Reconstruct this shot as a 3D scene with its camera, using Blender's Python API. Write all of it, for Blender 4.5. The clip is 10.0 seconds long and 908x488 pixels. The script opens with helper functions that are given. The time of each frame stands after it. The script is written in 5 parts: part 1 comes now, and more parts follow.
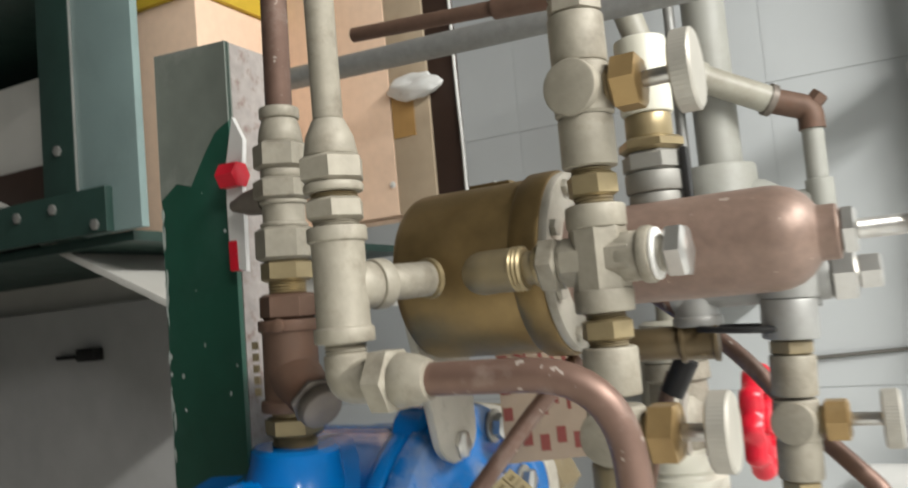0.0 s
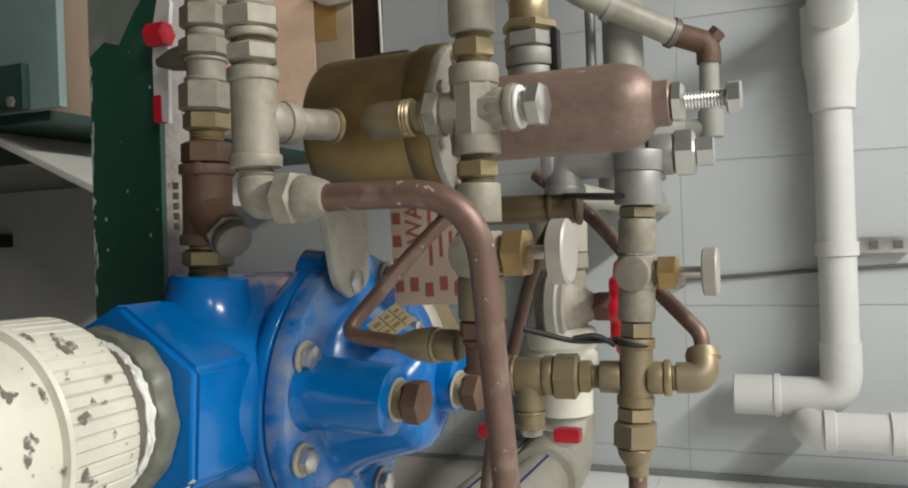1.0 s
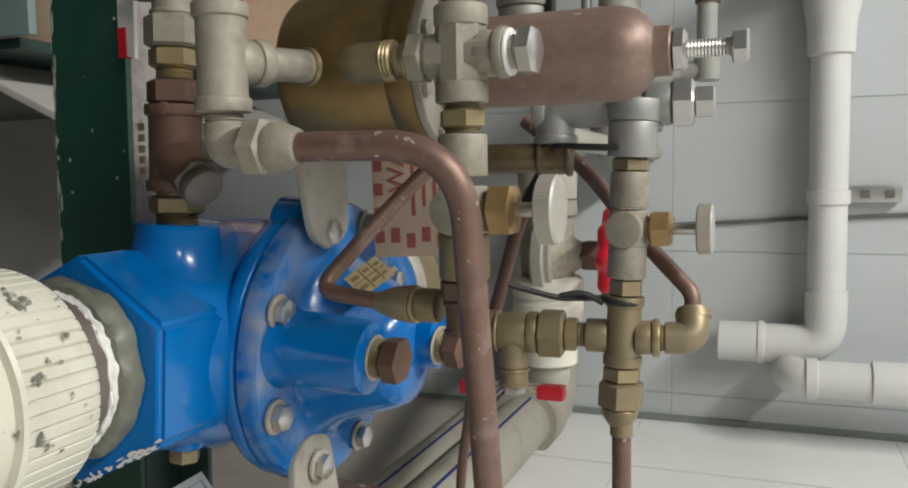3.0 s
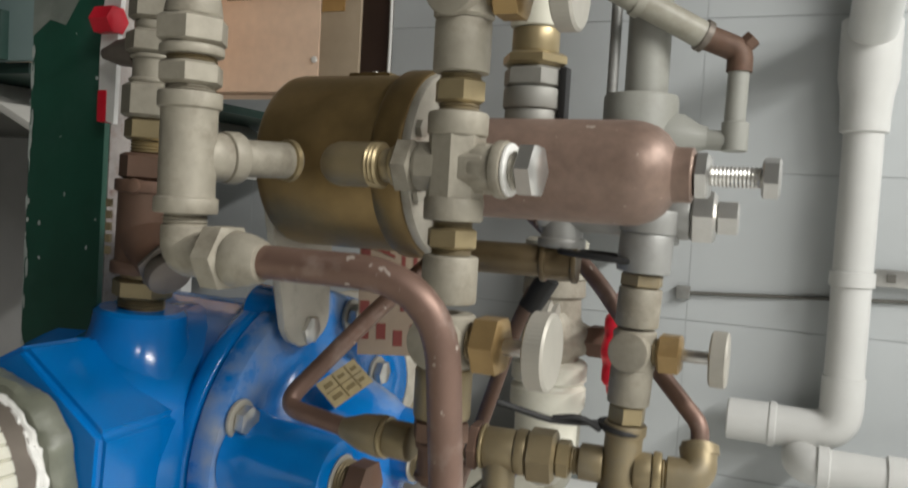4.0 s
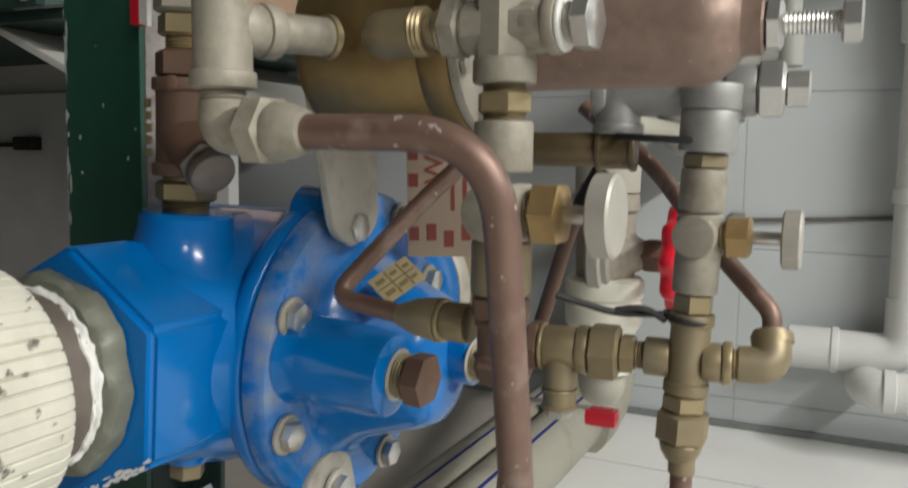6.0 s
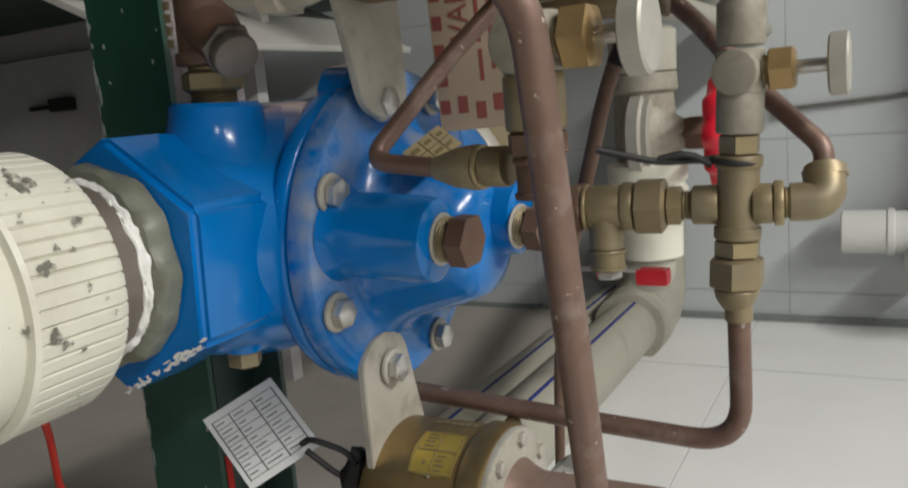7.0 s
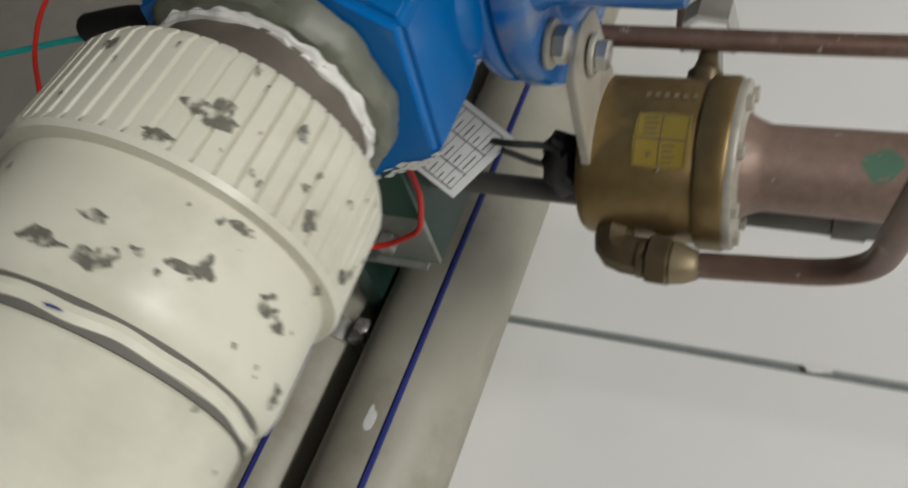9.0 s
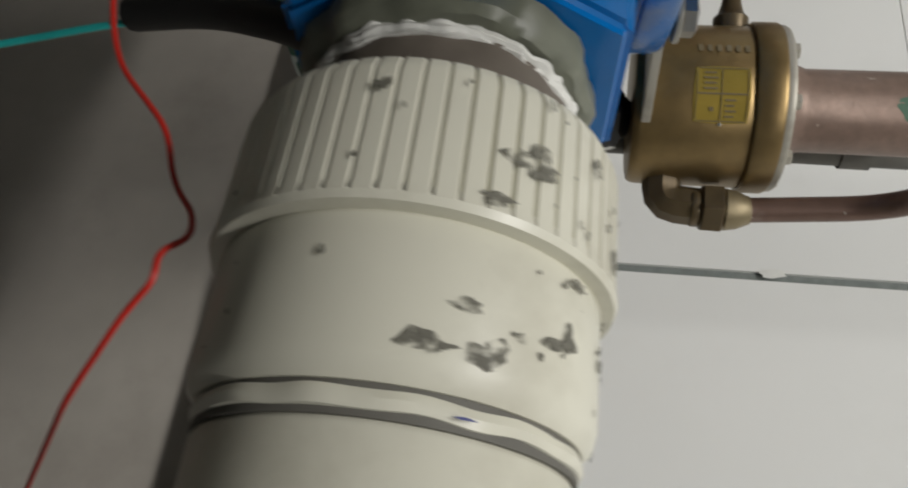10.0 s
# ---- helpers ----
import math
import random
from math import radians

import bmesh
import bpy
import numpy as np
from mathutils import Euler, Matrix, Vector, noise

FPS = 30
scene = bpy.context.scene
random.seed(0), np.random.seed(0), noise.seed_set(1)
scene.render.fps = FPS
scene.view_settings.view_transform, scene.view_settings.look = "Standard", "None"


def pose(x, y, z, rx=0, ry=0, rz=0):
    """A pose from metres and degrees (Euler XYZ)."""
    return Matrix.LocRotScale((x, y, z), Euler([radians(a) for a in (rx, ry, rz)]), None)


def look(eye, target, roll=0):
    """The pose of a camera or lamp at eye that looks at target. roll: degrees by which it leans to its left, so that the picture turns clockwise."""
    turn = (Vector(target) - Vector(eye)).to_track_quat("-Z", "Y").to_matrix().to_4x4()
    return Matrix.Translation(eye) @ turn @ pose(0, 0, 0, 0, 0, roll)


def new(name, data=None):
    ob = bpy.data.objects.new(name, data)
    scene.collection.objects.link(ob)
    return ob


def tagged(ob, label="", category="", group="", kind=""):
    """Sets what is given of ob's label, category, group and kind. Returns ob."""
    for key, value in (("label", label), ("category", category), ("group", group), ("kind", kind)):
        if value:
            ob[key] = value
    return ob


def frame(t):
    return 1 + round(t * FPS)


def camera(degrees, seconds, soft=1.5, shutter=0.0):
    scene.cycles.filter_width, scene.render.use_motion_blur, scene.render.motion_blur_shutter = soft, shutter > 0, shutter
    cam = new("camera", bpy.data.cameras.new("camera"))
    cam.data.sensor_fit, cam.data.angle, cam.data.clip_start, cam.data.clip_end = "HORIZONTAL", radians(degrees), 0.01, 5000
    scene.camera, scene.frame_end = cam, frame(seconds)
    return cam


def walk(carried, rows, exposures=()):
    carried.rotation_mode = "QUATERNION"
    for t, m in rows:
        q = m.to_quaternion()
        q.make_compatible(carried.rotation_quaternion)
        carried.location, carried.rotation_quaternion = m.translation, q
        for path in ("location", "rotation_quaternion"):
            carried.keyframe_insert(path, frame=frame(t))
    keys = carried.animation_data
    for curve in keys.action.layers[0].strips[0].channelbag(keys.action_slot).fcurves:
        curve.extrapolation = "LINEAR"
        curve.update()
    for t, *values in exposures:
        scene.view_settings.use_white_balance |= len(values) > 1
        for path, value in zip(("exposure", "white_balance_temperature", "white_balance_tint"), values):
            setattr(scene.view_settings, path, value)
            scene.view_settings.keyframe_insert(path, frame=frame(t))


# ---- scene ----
cam = camera(58.1, 10.0, soft=1.9, shutter=0.5)
PATH = [
    (0, (0.004, 0.004, 0.634), (-0.916, 1.773, 0.802), -5.2),
    (0.5, (0.029, -0.054, 0.616), (-0.766, 1.78, 0.681), -2.1),
    (1, (0.051, -0.062, 0.576), (-0.704, 1.79, 0.57), -2.1),
    (1.5, (0.047, -0.067, 0.583), (-0.678, 1.797, 0.549), -1.4),
    (2, (0.043, -0.054, 0.587), (-0.672, 1.813, 0.537), -0.6),
    (2.2, (0.048, -0.05, 0.576), (-0.677, 1.813, 0.528), -0.9),
    (3.3, (0.039, -0.026, 0.599), (-0.685, 1.828, 0.407), -0.5),
    (3.5, (0.037, -0.02, 0.61), (-0.683, 1.838, 0.438), 0.3),
    (4, (0.037, 0.025, 0.636), (-0.731, 1.869, 0.539), 3.3),
    (4.5, (0.037, 0.039, 0.648), (-0.769, 1.868, 0.584), 4.5),
    (5, (0.034, 0.047, 0.64), (-0.8, 1.864, 0.566), 4.6),
    (5.5, (0.027, 0.042, 0.611), (-0.823, 1.85, 0.512), 2.3),
    (5.7, (0.026, 0.044, 0.608), (-0.828, 1.845, 0.449), 2.1),
    (6.8, (0.026, 0.034, 0.543), (-0.89, 1.791, 0.271), -5.2),
    (7, (0.026, 0.044, 0.545), (-0.923, 1.77, 0.202), -5.1),
    (7.5, (0.008, 0.052, 0.548), (-0.959, 1.74, 0.084), -6.8),
    (8, (-0.014, 0.066, 0.561), (-1.026, 1.65, -0.121), -10.1),
    (8.5, (-0.051, 0.093, 0.640), (-0.974, 1.392, -0.568), -15.4),
    (9, (-0.143, 0.136, 0.683), (-0.947, 1.152, -0.84), -23.2),
    (9.5, (-0.25, 0.15, 0.701), (-0.652, 1.051, -1.039), -17.6),
    (10, (-0.311, 0.146, 0.726), (-0.614, 1.06, -1.027), -12.4),
]
walk(cam, [(t, look(eye, target, roll)) for t, eye, target, roll in PATH],
     exposures=[(0, 0.33), (0.7, -0.15), (2, -0.28), (3.5, -0.34), (4.5, -0.02), (5, 0.18), (5.5, -0.02), (7, -0.45), (8, -0.36), (8.5, -0.46), (9, -0.76), (9.5, -1.04), (10, -0.75)])

# ---------- light ----------
world = bpy.data.worlds.new("room_air")
scene.world = world
world.use_nodes = True
world.node_tree.nodes["Background"].inputs[0].default_value = (0.75, 0.85, 1.0, 1)
world.node_tree.nodes["Background"].inputs[1].default_value = 0.01


def area(name, eye, target, sx, sy, watts, colour):
    la = bpy.data.lights.new(name, "AREA")
    la.shape, la.size, la.size_y, la.energy, la.color = "RECTANGLE", sx, sy, watts, colour
    ob = new(name, la)
    ob.matrix_world = look(eye, target)
    return ob


area("ceiling_tube_light", (2.45, 0.1, 2.45), (1.6, 0.1, 0.0), 1.8, 0.18, 158, (1.0, 0.985, 0.95))
area("ceiling_tube_light", (2.45, -1.7, 2.45), (1.7, -1.4, 0.0), 1.4, 0.18, 71, (1.0, 0.985, 0.95))

# ---------- materials ----------


def mat(name, base, rough=0.5, metal=0.0, var=0.25, scale=40.0, bump=0.15, dirt=None, dirt_amt=0.3, dirt_scale=14.0, coat=0.0, spec=0.5, chips=0.0, chip=(0.55, 0.58, 0.57), chip_scale=55.0):
    m = bpy.data.materials.new(name)
    m.use_nodes = True
    nt = m.node_tree
    N, L = nt.nodes, nt.links
    b = N["Principled BSDF"]
    tc = N.new("ShaderNodeTexCoord")
    oi = N.new("ShaderNodeObjectInfo")
    add = N.new("ShaderNodeVectorMath")
    add.operation = "MULTIPLY_ADD"
    add.inputs[1].default_value = (7.0, 5.0, 3.0)
    L.new(oi.outputs["Random"], add.inputs[0])
    L.new(tc.outputs["Object"], add.inputs[2])
    n1 = N.new("ShaderNodeTexNoise")
    n1.inputs["Scale"].default_value, n1.inputs["Detail"].default_value = scale, 5.0
    L.new(add.outputs[0], n1.inputs["Vector"])
    n2 = N.new("ShaderNodeTexNoise")
    n2.inputs["Scale"].default_value, n2.inputs["Detail"].default_value, n2.inputs["Roughness"].default_value = dirt_scale, 6.0, 0.65
    L.new(add.outputs[0], n2.inputs["Vector"])
    mix = N.new("ShaderNodeMix")
    mix.data_type = "RGBA"
    lo = [c * (1 - var) for c in base]
    hi = [min(1, c * (1 + var)) for c in base]
    mix.inputs["A"].default_value, mix.inputs["B"].default_value = (*lo, 1), (*hi, 1)
    L.new(n1.outputs["Fac"], mix.inputs["Factor"])
    col = mix.outputs["Result"]
    if dirt:
        ramp = N.new("ShaderNodeMapRange")
        ramp.inputs["From Min"].default_value, ramp.inputs["From Max"].default_value = 0.52, 0.72
        ramp.inputs["To Max"].default_value = dirt_amt
        L.new(n2.outputs["Fac"], ramp.inputs["Value"])
        mx2 = N.new("ShaderNodeMix")
        mx2.data_type = "RGBA"
        mx2.inputs["B"].default_value = (*dirt, 1)
        L.new(ramp.outputs[0], mx2.inputs["Factor"])
        L.new(col, mx2.inputs["A"])
        col = mx2.outputs["Result"]
        if metal > 0:
            mr = N.new("ShaderNodeMapRange")
            mr.inputs["To Min"].default_value, mr.inputs["To Max"].default_value = metal, metal * 0.3
            L.new(ramp.outputs[0], mr.inputs["Value"])
            L.new(mr.outputs[0], b.inputs["Metallic"])
    if chips > 0:
        n3 = N.new("ShaderNodeTexNoise")
        n3.inputs["Scale"].default_value, n3.inputs["Detail"].default_value = chip_scale, 3.0
        L.new(add.outputs[0], n3.inputs["Vector"])
        cr = N.new("ShaderNodeMapRange")
        cr.inputs["From Min"].default_value, cr.inputs["From Max"].default_value = chips, chips + 0.02
        L.new(n3.outputs["Fac"], cr.inputs["Value"])
        mx3 = N.new("ShaderNodeMix")
        mx3.data_type = "RGBA"
        mx3.inputs["B"].default_value = (*chip, 1)
        L.new(cr.outputs[0], mx3.inputs["Factor"])
        L.new(col, mx3.inputs["A"])
        col = mx3.outputs["Result"]
    L.new(col, b.inputs["Base Color"])
    if not (dirt and metal > 0):
        b.inputs["Metallic"].default_value = metal
    rr = N.new("ShaderNodeMapRange")
    rr.inputs["To Min"].default_value, rr.inputs["To Max"].default_value = max(0.03, rough - 0.12), min(1, rough + 0.14)
    L.new(n2.outputs["Fac"], rr.inputs["Value"])
    L.new(rr.outputs[0], b.inputs["Roughness"])
    b.inputs["Coat Weight"].default_value = coat
    b.inputs["Specular IOR Level"].default_value = spec
    if bump > 0:
        bp = N.new("ShaderNodeBump")
        bp.inputs["Strength"].default_value, bp.inputs["Distance"].default_value = bump, 0.001
        L.new(n1.outputs["Fac"], bp.inputs["Height"])
        L.new(bp.outputs[0], b.inputs["Normal"])
    return m


BLUE = mat("blue_enamel", (0.0, 0.142, 0.45), 0.15, 0, 0.12, 30, 0.05, dirt=(0.04, 0.15, 0.36), dirt_amt=0.15, dirt_scale=16, coat=0.08, spec=0.38)
DUSTBLUE = mat("dusty_enamel", (0.0, 0.144, 0.46), 0.16, 0, 0.12, 60, 0.06, dirt=(0.16, 0.21, 0.27), dirt_amt=0.2, dirt_scale=24, coat=0.0, spec=0.4)
BRASS = mat("dull_brass", (0.255, 0.205, 0.12), 0.46, 0.5, 0.25, 60, 0.12, dirt=(0.22, 0.195, 0.145), dirt_amt=0.6, dirt_scale=35)
BRASSN = mat("bright_brass", (0.33, 0.265, 0.15), 0.4, 0.6, 0.2, 90, 0.1, dirt=(0.22, 0.17, 0.09), dirt_amt=0.5, dirt_scale=50)
BRONZE = mat("cast_bronze", (0.225, 0.155, 0.066), 0.38, 0.75, 0.2, 120, 0.1, dirt=(0.14, 0.10, 0.05), dirt_amt=0.45, dirt_scale=12)
GREYF = mat("weathered_fitting", (0.290, 0.266, 0.212), 0.58, 0.16, 0.25, 130, 0.35, dirt=(0.15, 0.125, 0.09), dirt_amt=0.7, dirt_scale=48)
GALV = mat("galvanised_iron", (0.30, 0.30, 0.285), 0.5, 0.45, 0.2, 70, 0.15, dirt=(0.2, 0.19, 0.17), dirt_amt=0.5, dirt_scale=30)
DARKF = mat("rusty_brown_fitting", (0.135, 0.080, 0.055), 0.6, 0.25, 0.35, 60, 0.25, dirt=(0.15, 0.07, 0.04), dirt_amt=0.6, dirt_scale=25)
COPPER = mat("oxidised_copper", (0.175, 0.108, 0.083), 0.46, 0.45, 0.25, 80, 0.15, dirt=(0.30, 0.24, 0.205), dirt_amt=0.6, dirt_scale=45, chips=0.69, chip=(0.42, 0.36, 0.31), chip_scale=120.0)
COPPERB = mat("copper_body", (0.225, 0.155, 0.122), 0.45, 0.35, 0.26, 160, 0.2, dirt=(0.16, 0.105, 0.075), dirt_amt=0.75, dirt_scale=26, chips=0.70, chip=(0.40, 0.33, 0.28), chip_scale=150.0)
STEEL = mat("zinc_steel", (0.55, 0.54, 0.51), 0.32, 0.85, 0.15, 80, 0.08, dirt=(0.4, 0.38, 0.34), dirt_amt=0.4, dirt_scale=30)
PLATE = mat("plated_bracket", (0.43, 0.405, 0.345), 0.5, 0.35, 0.18, 50, 0.15, dirt=(0.21, 0.185, 0.14), dirt_amt=0.6, dirt_scale=32)
KNOB = mat("knurled_knob", (0.42, 0.40, 0.35), 0.5, 0.5, 0.12, 90, 0.1, dirt=(0.42, 0.40, 0.34), dirt_amt=0.5)
PVC = mat("cream_plastic", (0.62, 0.605, 0.51), 0.37, 0, 0.06, 25, 0.06, dirt=(0.36, 0.335, 0.26), dirt_amt=0.42, dirt_scale=13)
PVCW = mat("white_plastic_pipe", (0.63, 0.63, 0.605), 0.38, 0, 0.05, 20, 0.04, dirt=(0.5, 0.49, 0.46), dirt_amt=0.3, dirt_scale=6)
STACK = mat("dark_grey_plastic", (0.33, 0.33, 0.295), 0.5, 0, 0.1, 20, 0.06, dirt=(0.24, 0.23, 0.19), dirt_amt=0.6, dirt_scale=8)
PPR = mat("grey_plastic_pipe", (0.35, 0.335, 0.275), 0.45, 0, 0.10, 20, 0.06, dirt=(0.20, 0.175, 0.125), dirt_amt=0.75, dirt_scale=7)
STRIPE = mat("blue_stripe", (0.009, 0.018, 0.15), 0.45, 0, 0.1, 30, 0.0)
GROOVE = mat("groove_grime", (0.12, 0.115, 0.10), 0.7, 0, 0.2, 60, 0.1)
SCUFF = mat("grey_scuff", (0.13, 0.125, 0.10), 0.7, 0, 0.3, 200, 0.1)
TAPE = mat("thread_tape", (0.72, 0.715, 0.68), 0.5, 0, 0.1, 300, 0.6)
SEAL = mat("grey_green_sealant", (0.15, 0.157, 0.12), 0.4, 0, 0.3, 90, 0.6)
NIPPLE = mat("grimy_steel_nipple", (0.17, 0.145, 0.12), 0.5, 0.3, 0.3, 70, 0.3)
GREEN = mat("green_enamel_steel", (0.014, 0.072, 0.046), 0.4, 0, 0.25, 40, 0.12, dirt=(0.045, 0.11, 0.085), dirt_amt=0.5, dirt_scale=12, chips=0.75)
PRIMER = mat("worn_grey_steel", (0.17, 0.19, 0.165), 0.55, 0, 0.25, 40, 0.15, dirt=(0.30, 0.31, 0.28), dirt_amt=0.5, dirt_scale=25)
SPECK = mat("speckled_steel", (0.30, 0.27, 0.25), 0.6, 0, 0.3, 120, 0.2, dirt=(0.16, 0.09, 0.07), dirt_amt=0.9, dirt_scale=90)
RED = mat("red_plastic", (0.62, 0.012, 0.03), 0.35, 0, 0.1, 50, 0.03)
REDW = mat("red_wire", (0.50, 0.02, 0.012), 0.4, 0, 0.1, 50, 0.0)
CYANW = mat("teal_wire", (0.02, 0.38, 0.36), 0.4, 0, 0.1, 50, 0.0)
BLACK = mat("black_plastic", (0.008, 0.008, 0.008), 0.6, 0, 0.2, 80, 0.1)
WHITEP = mat("white_lever", (0.7, 0.69, 0.66), 0.4, 0, 0.08, 60, 0.05)
CARDG = mat("grey_brown_cardboard", (0.42, 0.335, 0.235), 0.8, 0, 0.12, 30, 0.1, dirt=(0.30, 0.22, 0.14), dirt_amt=0.5, dirt_scale=6)
CARD = mat("brown_cardboard", (0.78, 0.57, 0.42), 0.85, 0, 0.10, 60, 0.1, dirt=(0.68, 0.47, 0.33), dirt_amt=0.4, dirt_scale=4)
BROWNB = mat("red_brown_board", (0.21, 0.105, 0.055), 0.7, 0, 0.2, 25, 0.1, dirt=(0.13, 0.06, 0.03), dirt_amt=0.5, dirt_scale=5)
TAG = mat("aluminium_tag", (0.62, 0.62, 0.60), 0.5, 0.1, 0.06, 60, 0.05)
INK = mat("black_ink", (0.02, 0.02, 0.02), 0.6, 0, 0.1, 60, 0.0)
LABEL = mat("brass_nameplate", (0.42, 0.30, 0.055), 0.35, 0.5, 0.15, 80, 0.1)
LABELP = mat("faded_nameplate", (0.40, 0.33, 0.185), 0.45, 0.3, 0.2, 90, 0.1, dirt=(0.30, 0.26, 0.18), dirt_amt=0.7, dirt_scale=60)
LABELINK = mat("nameplate_print", (0.17, 0.13, 0.06), 0.5, 0, 0.1, 60, 0.0)
WARN = mat("kraft_warning_tag", (0.25, 0.19, 0.135), 0.8, 0, 0.1, 80, 0.05)
WARNRED = mat("tag_red_print", (0.15, 0.028, 0.02), 0.7, 0, 0.1, 60, 0.0)
WALL = mat("painted_wall", (0.50, 0.525, 0.53), 0.55, 0, 0.04, 12, 0.1, dirt=(0.42, 0.44, 0.44), dirt_amt=0.4, dirt_scale=1.5)
JOINT = mat("wall_joint", (0.42, 0.44, 0.445), 0.7, 0, 0.1, 30, 0.1)
FLOOR = mat("white_floor_tile", (0.78, 0.78, 0.76), 0.22, 0, 0.03, 8, 0.02, dirt=(0.68, 0.68, 0.65), dirt_amt=0.4, dirt_scale=3)
GROUT = mat("grey_grout", (0.19, 0.21, 0.20), 0.8, 0, 0.3, 120, 0.4)
# unseen walls: near-black so that they bounce less light into the room
WALLD = mat("unseen_wall_darkened", (0.08, 0.083, 0.083), 0.6, 0, 0.06, 12, 0.1)
CONC = mat("bare_concrete", (0.40, 0.37, 0.33), 0.6, 0, 0.10, 25, 0.15, dirt=(0.30, 0.27, 0.235), dirt_amt=0.6, dirt_scale=5)
# unseen ceiling, its colour set dark to keep the fill light down
CEIL = mat("unseen_ceiling_darkened", (0.13, 0.13, 0.125), 0.8, 0, 0.03, 10, 0.05)
DKGREEN = mat("dark_green_rack", (0.018, 0.045, 0.036), 0.45, 0, 0.25, 30, 0.1)
TEAL = mat("grey_green_panel", (0.22, 0.305, 0.295), 0.5, 0, 0.1, 15, 0.05, dirt=(0.13, 0.17, 0.16), dirt_amt=0.4, dirt_scale=4)
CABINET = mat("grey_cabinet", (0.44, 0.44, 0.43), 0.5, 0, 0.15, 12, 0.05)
SHELFM = mat("grey_shelf_metal", (0.52, 0.51, 0.47), 0.5, 0, 0.12, 12, 0.05)
DARKWOOD = mat("dark_brown_board", (0.035, 0.018, 0.012), 0.5, 0, 0.3, 20, 0.1)
GREENP = mat("green_paint_patch", (0.075, 0.16, 0.105), 0.6, 0, 0.2, 60, 0.1)
DARKBR = mat("tarnished_dark_brass", (0.13, 0.095, 0.05), 0.42, 0.5, 0.3, 80, 0.2, dirt=(0.07, 0.05, 0.03), dirt_amt=0.7, dirt_scale=40)
GLAND = mat("gland_brass", (0.36, 0.245, 0.11), 0.36, 0.65, 0.2, 90, 0.1, dirt=(0.2, 0.14, 0.07), dirt_amt=0.5, dirt_scale=50)
SILVERT = mat("silver_knurled", (0.27, 0.265, 0.24), 0.55, 0.25, 0.15, 120, 0.1)


def worn_through(m, scale, lo, hi):
    """Lets the ground show through a thin film of m in patches."""
    nt = m.node_tree
    N, L = nt.nodes, nt.links
    out, b = N["Material Output"], N["Principled BSDF"]
    tc, n = N.new("ShaderNodeTexCoord"), N.new("ShaderNodeTexNoise")
    n.inputs["Scale"].default_value, n.inputs["Detail"].default_value = scale, 6.0
    L.new(tc.outputs["Object"], n.inputs["Vector"])
    r = N.new("ShaderNodeMapRange")
    r.inputs["From Min"].default_value, r.inputs["From Max"].default_value = lo, hi
    L.new(n.outputs["Fac"], r.inputs["Value"])
    mix, tr = N.new("ShaderNodeMixShader"), N.new("ShaderNodeBsdfTransparent")
    L.new(r.outputs[0], mix.inputs[0])
    L.new(tr.outputs[0], mix.inputs[1])
    L.new(b.outputs[0], mix.inputs[2])
    L.new(mix.outputs[0], out.inputs["Surface"])


worn_through(SCUFF, 260, 0.36, 0.58)


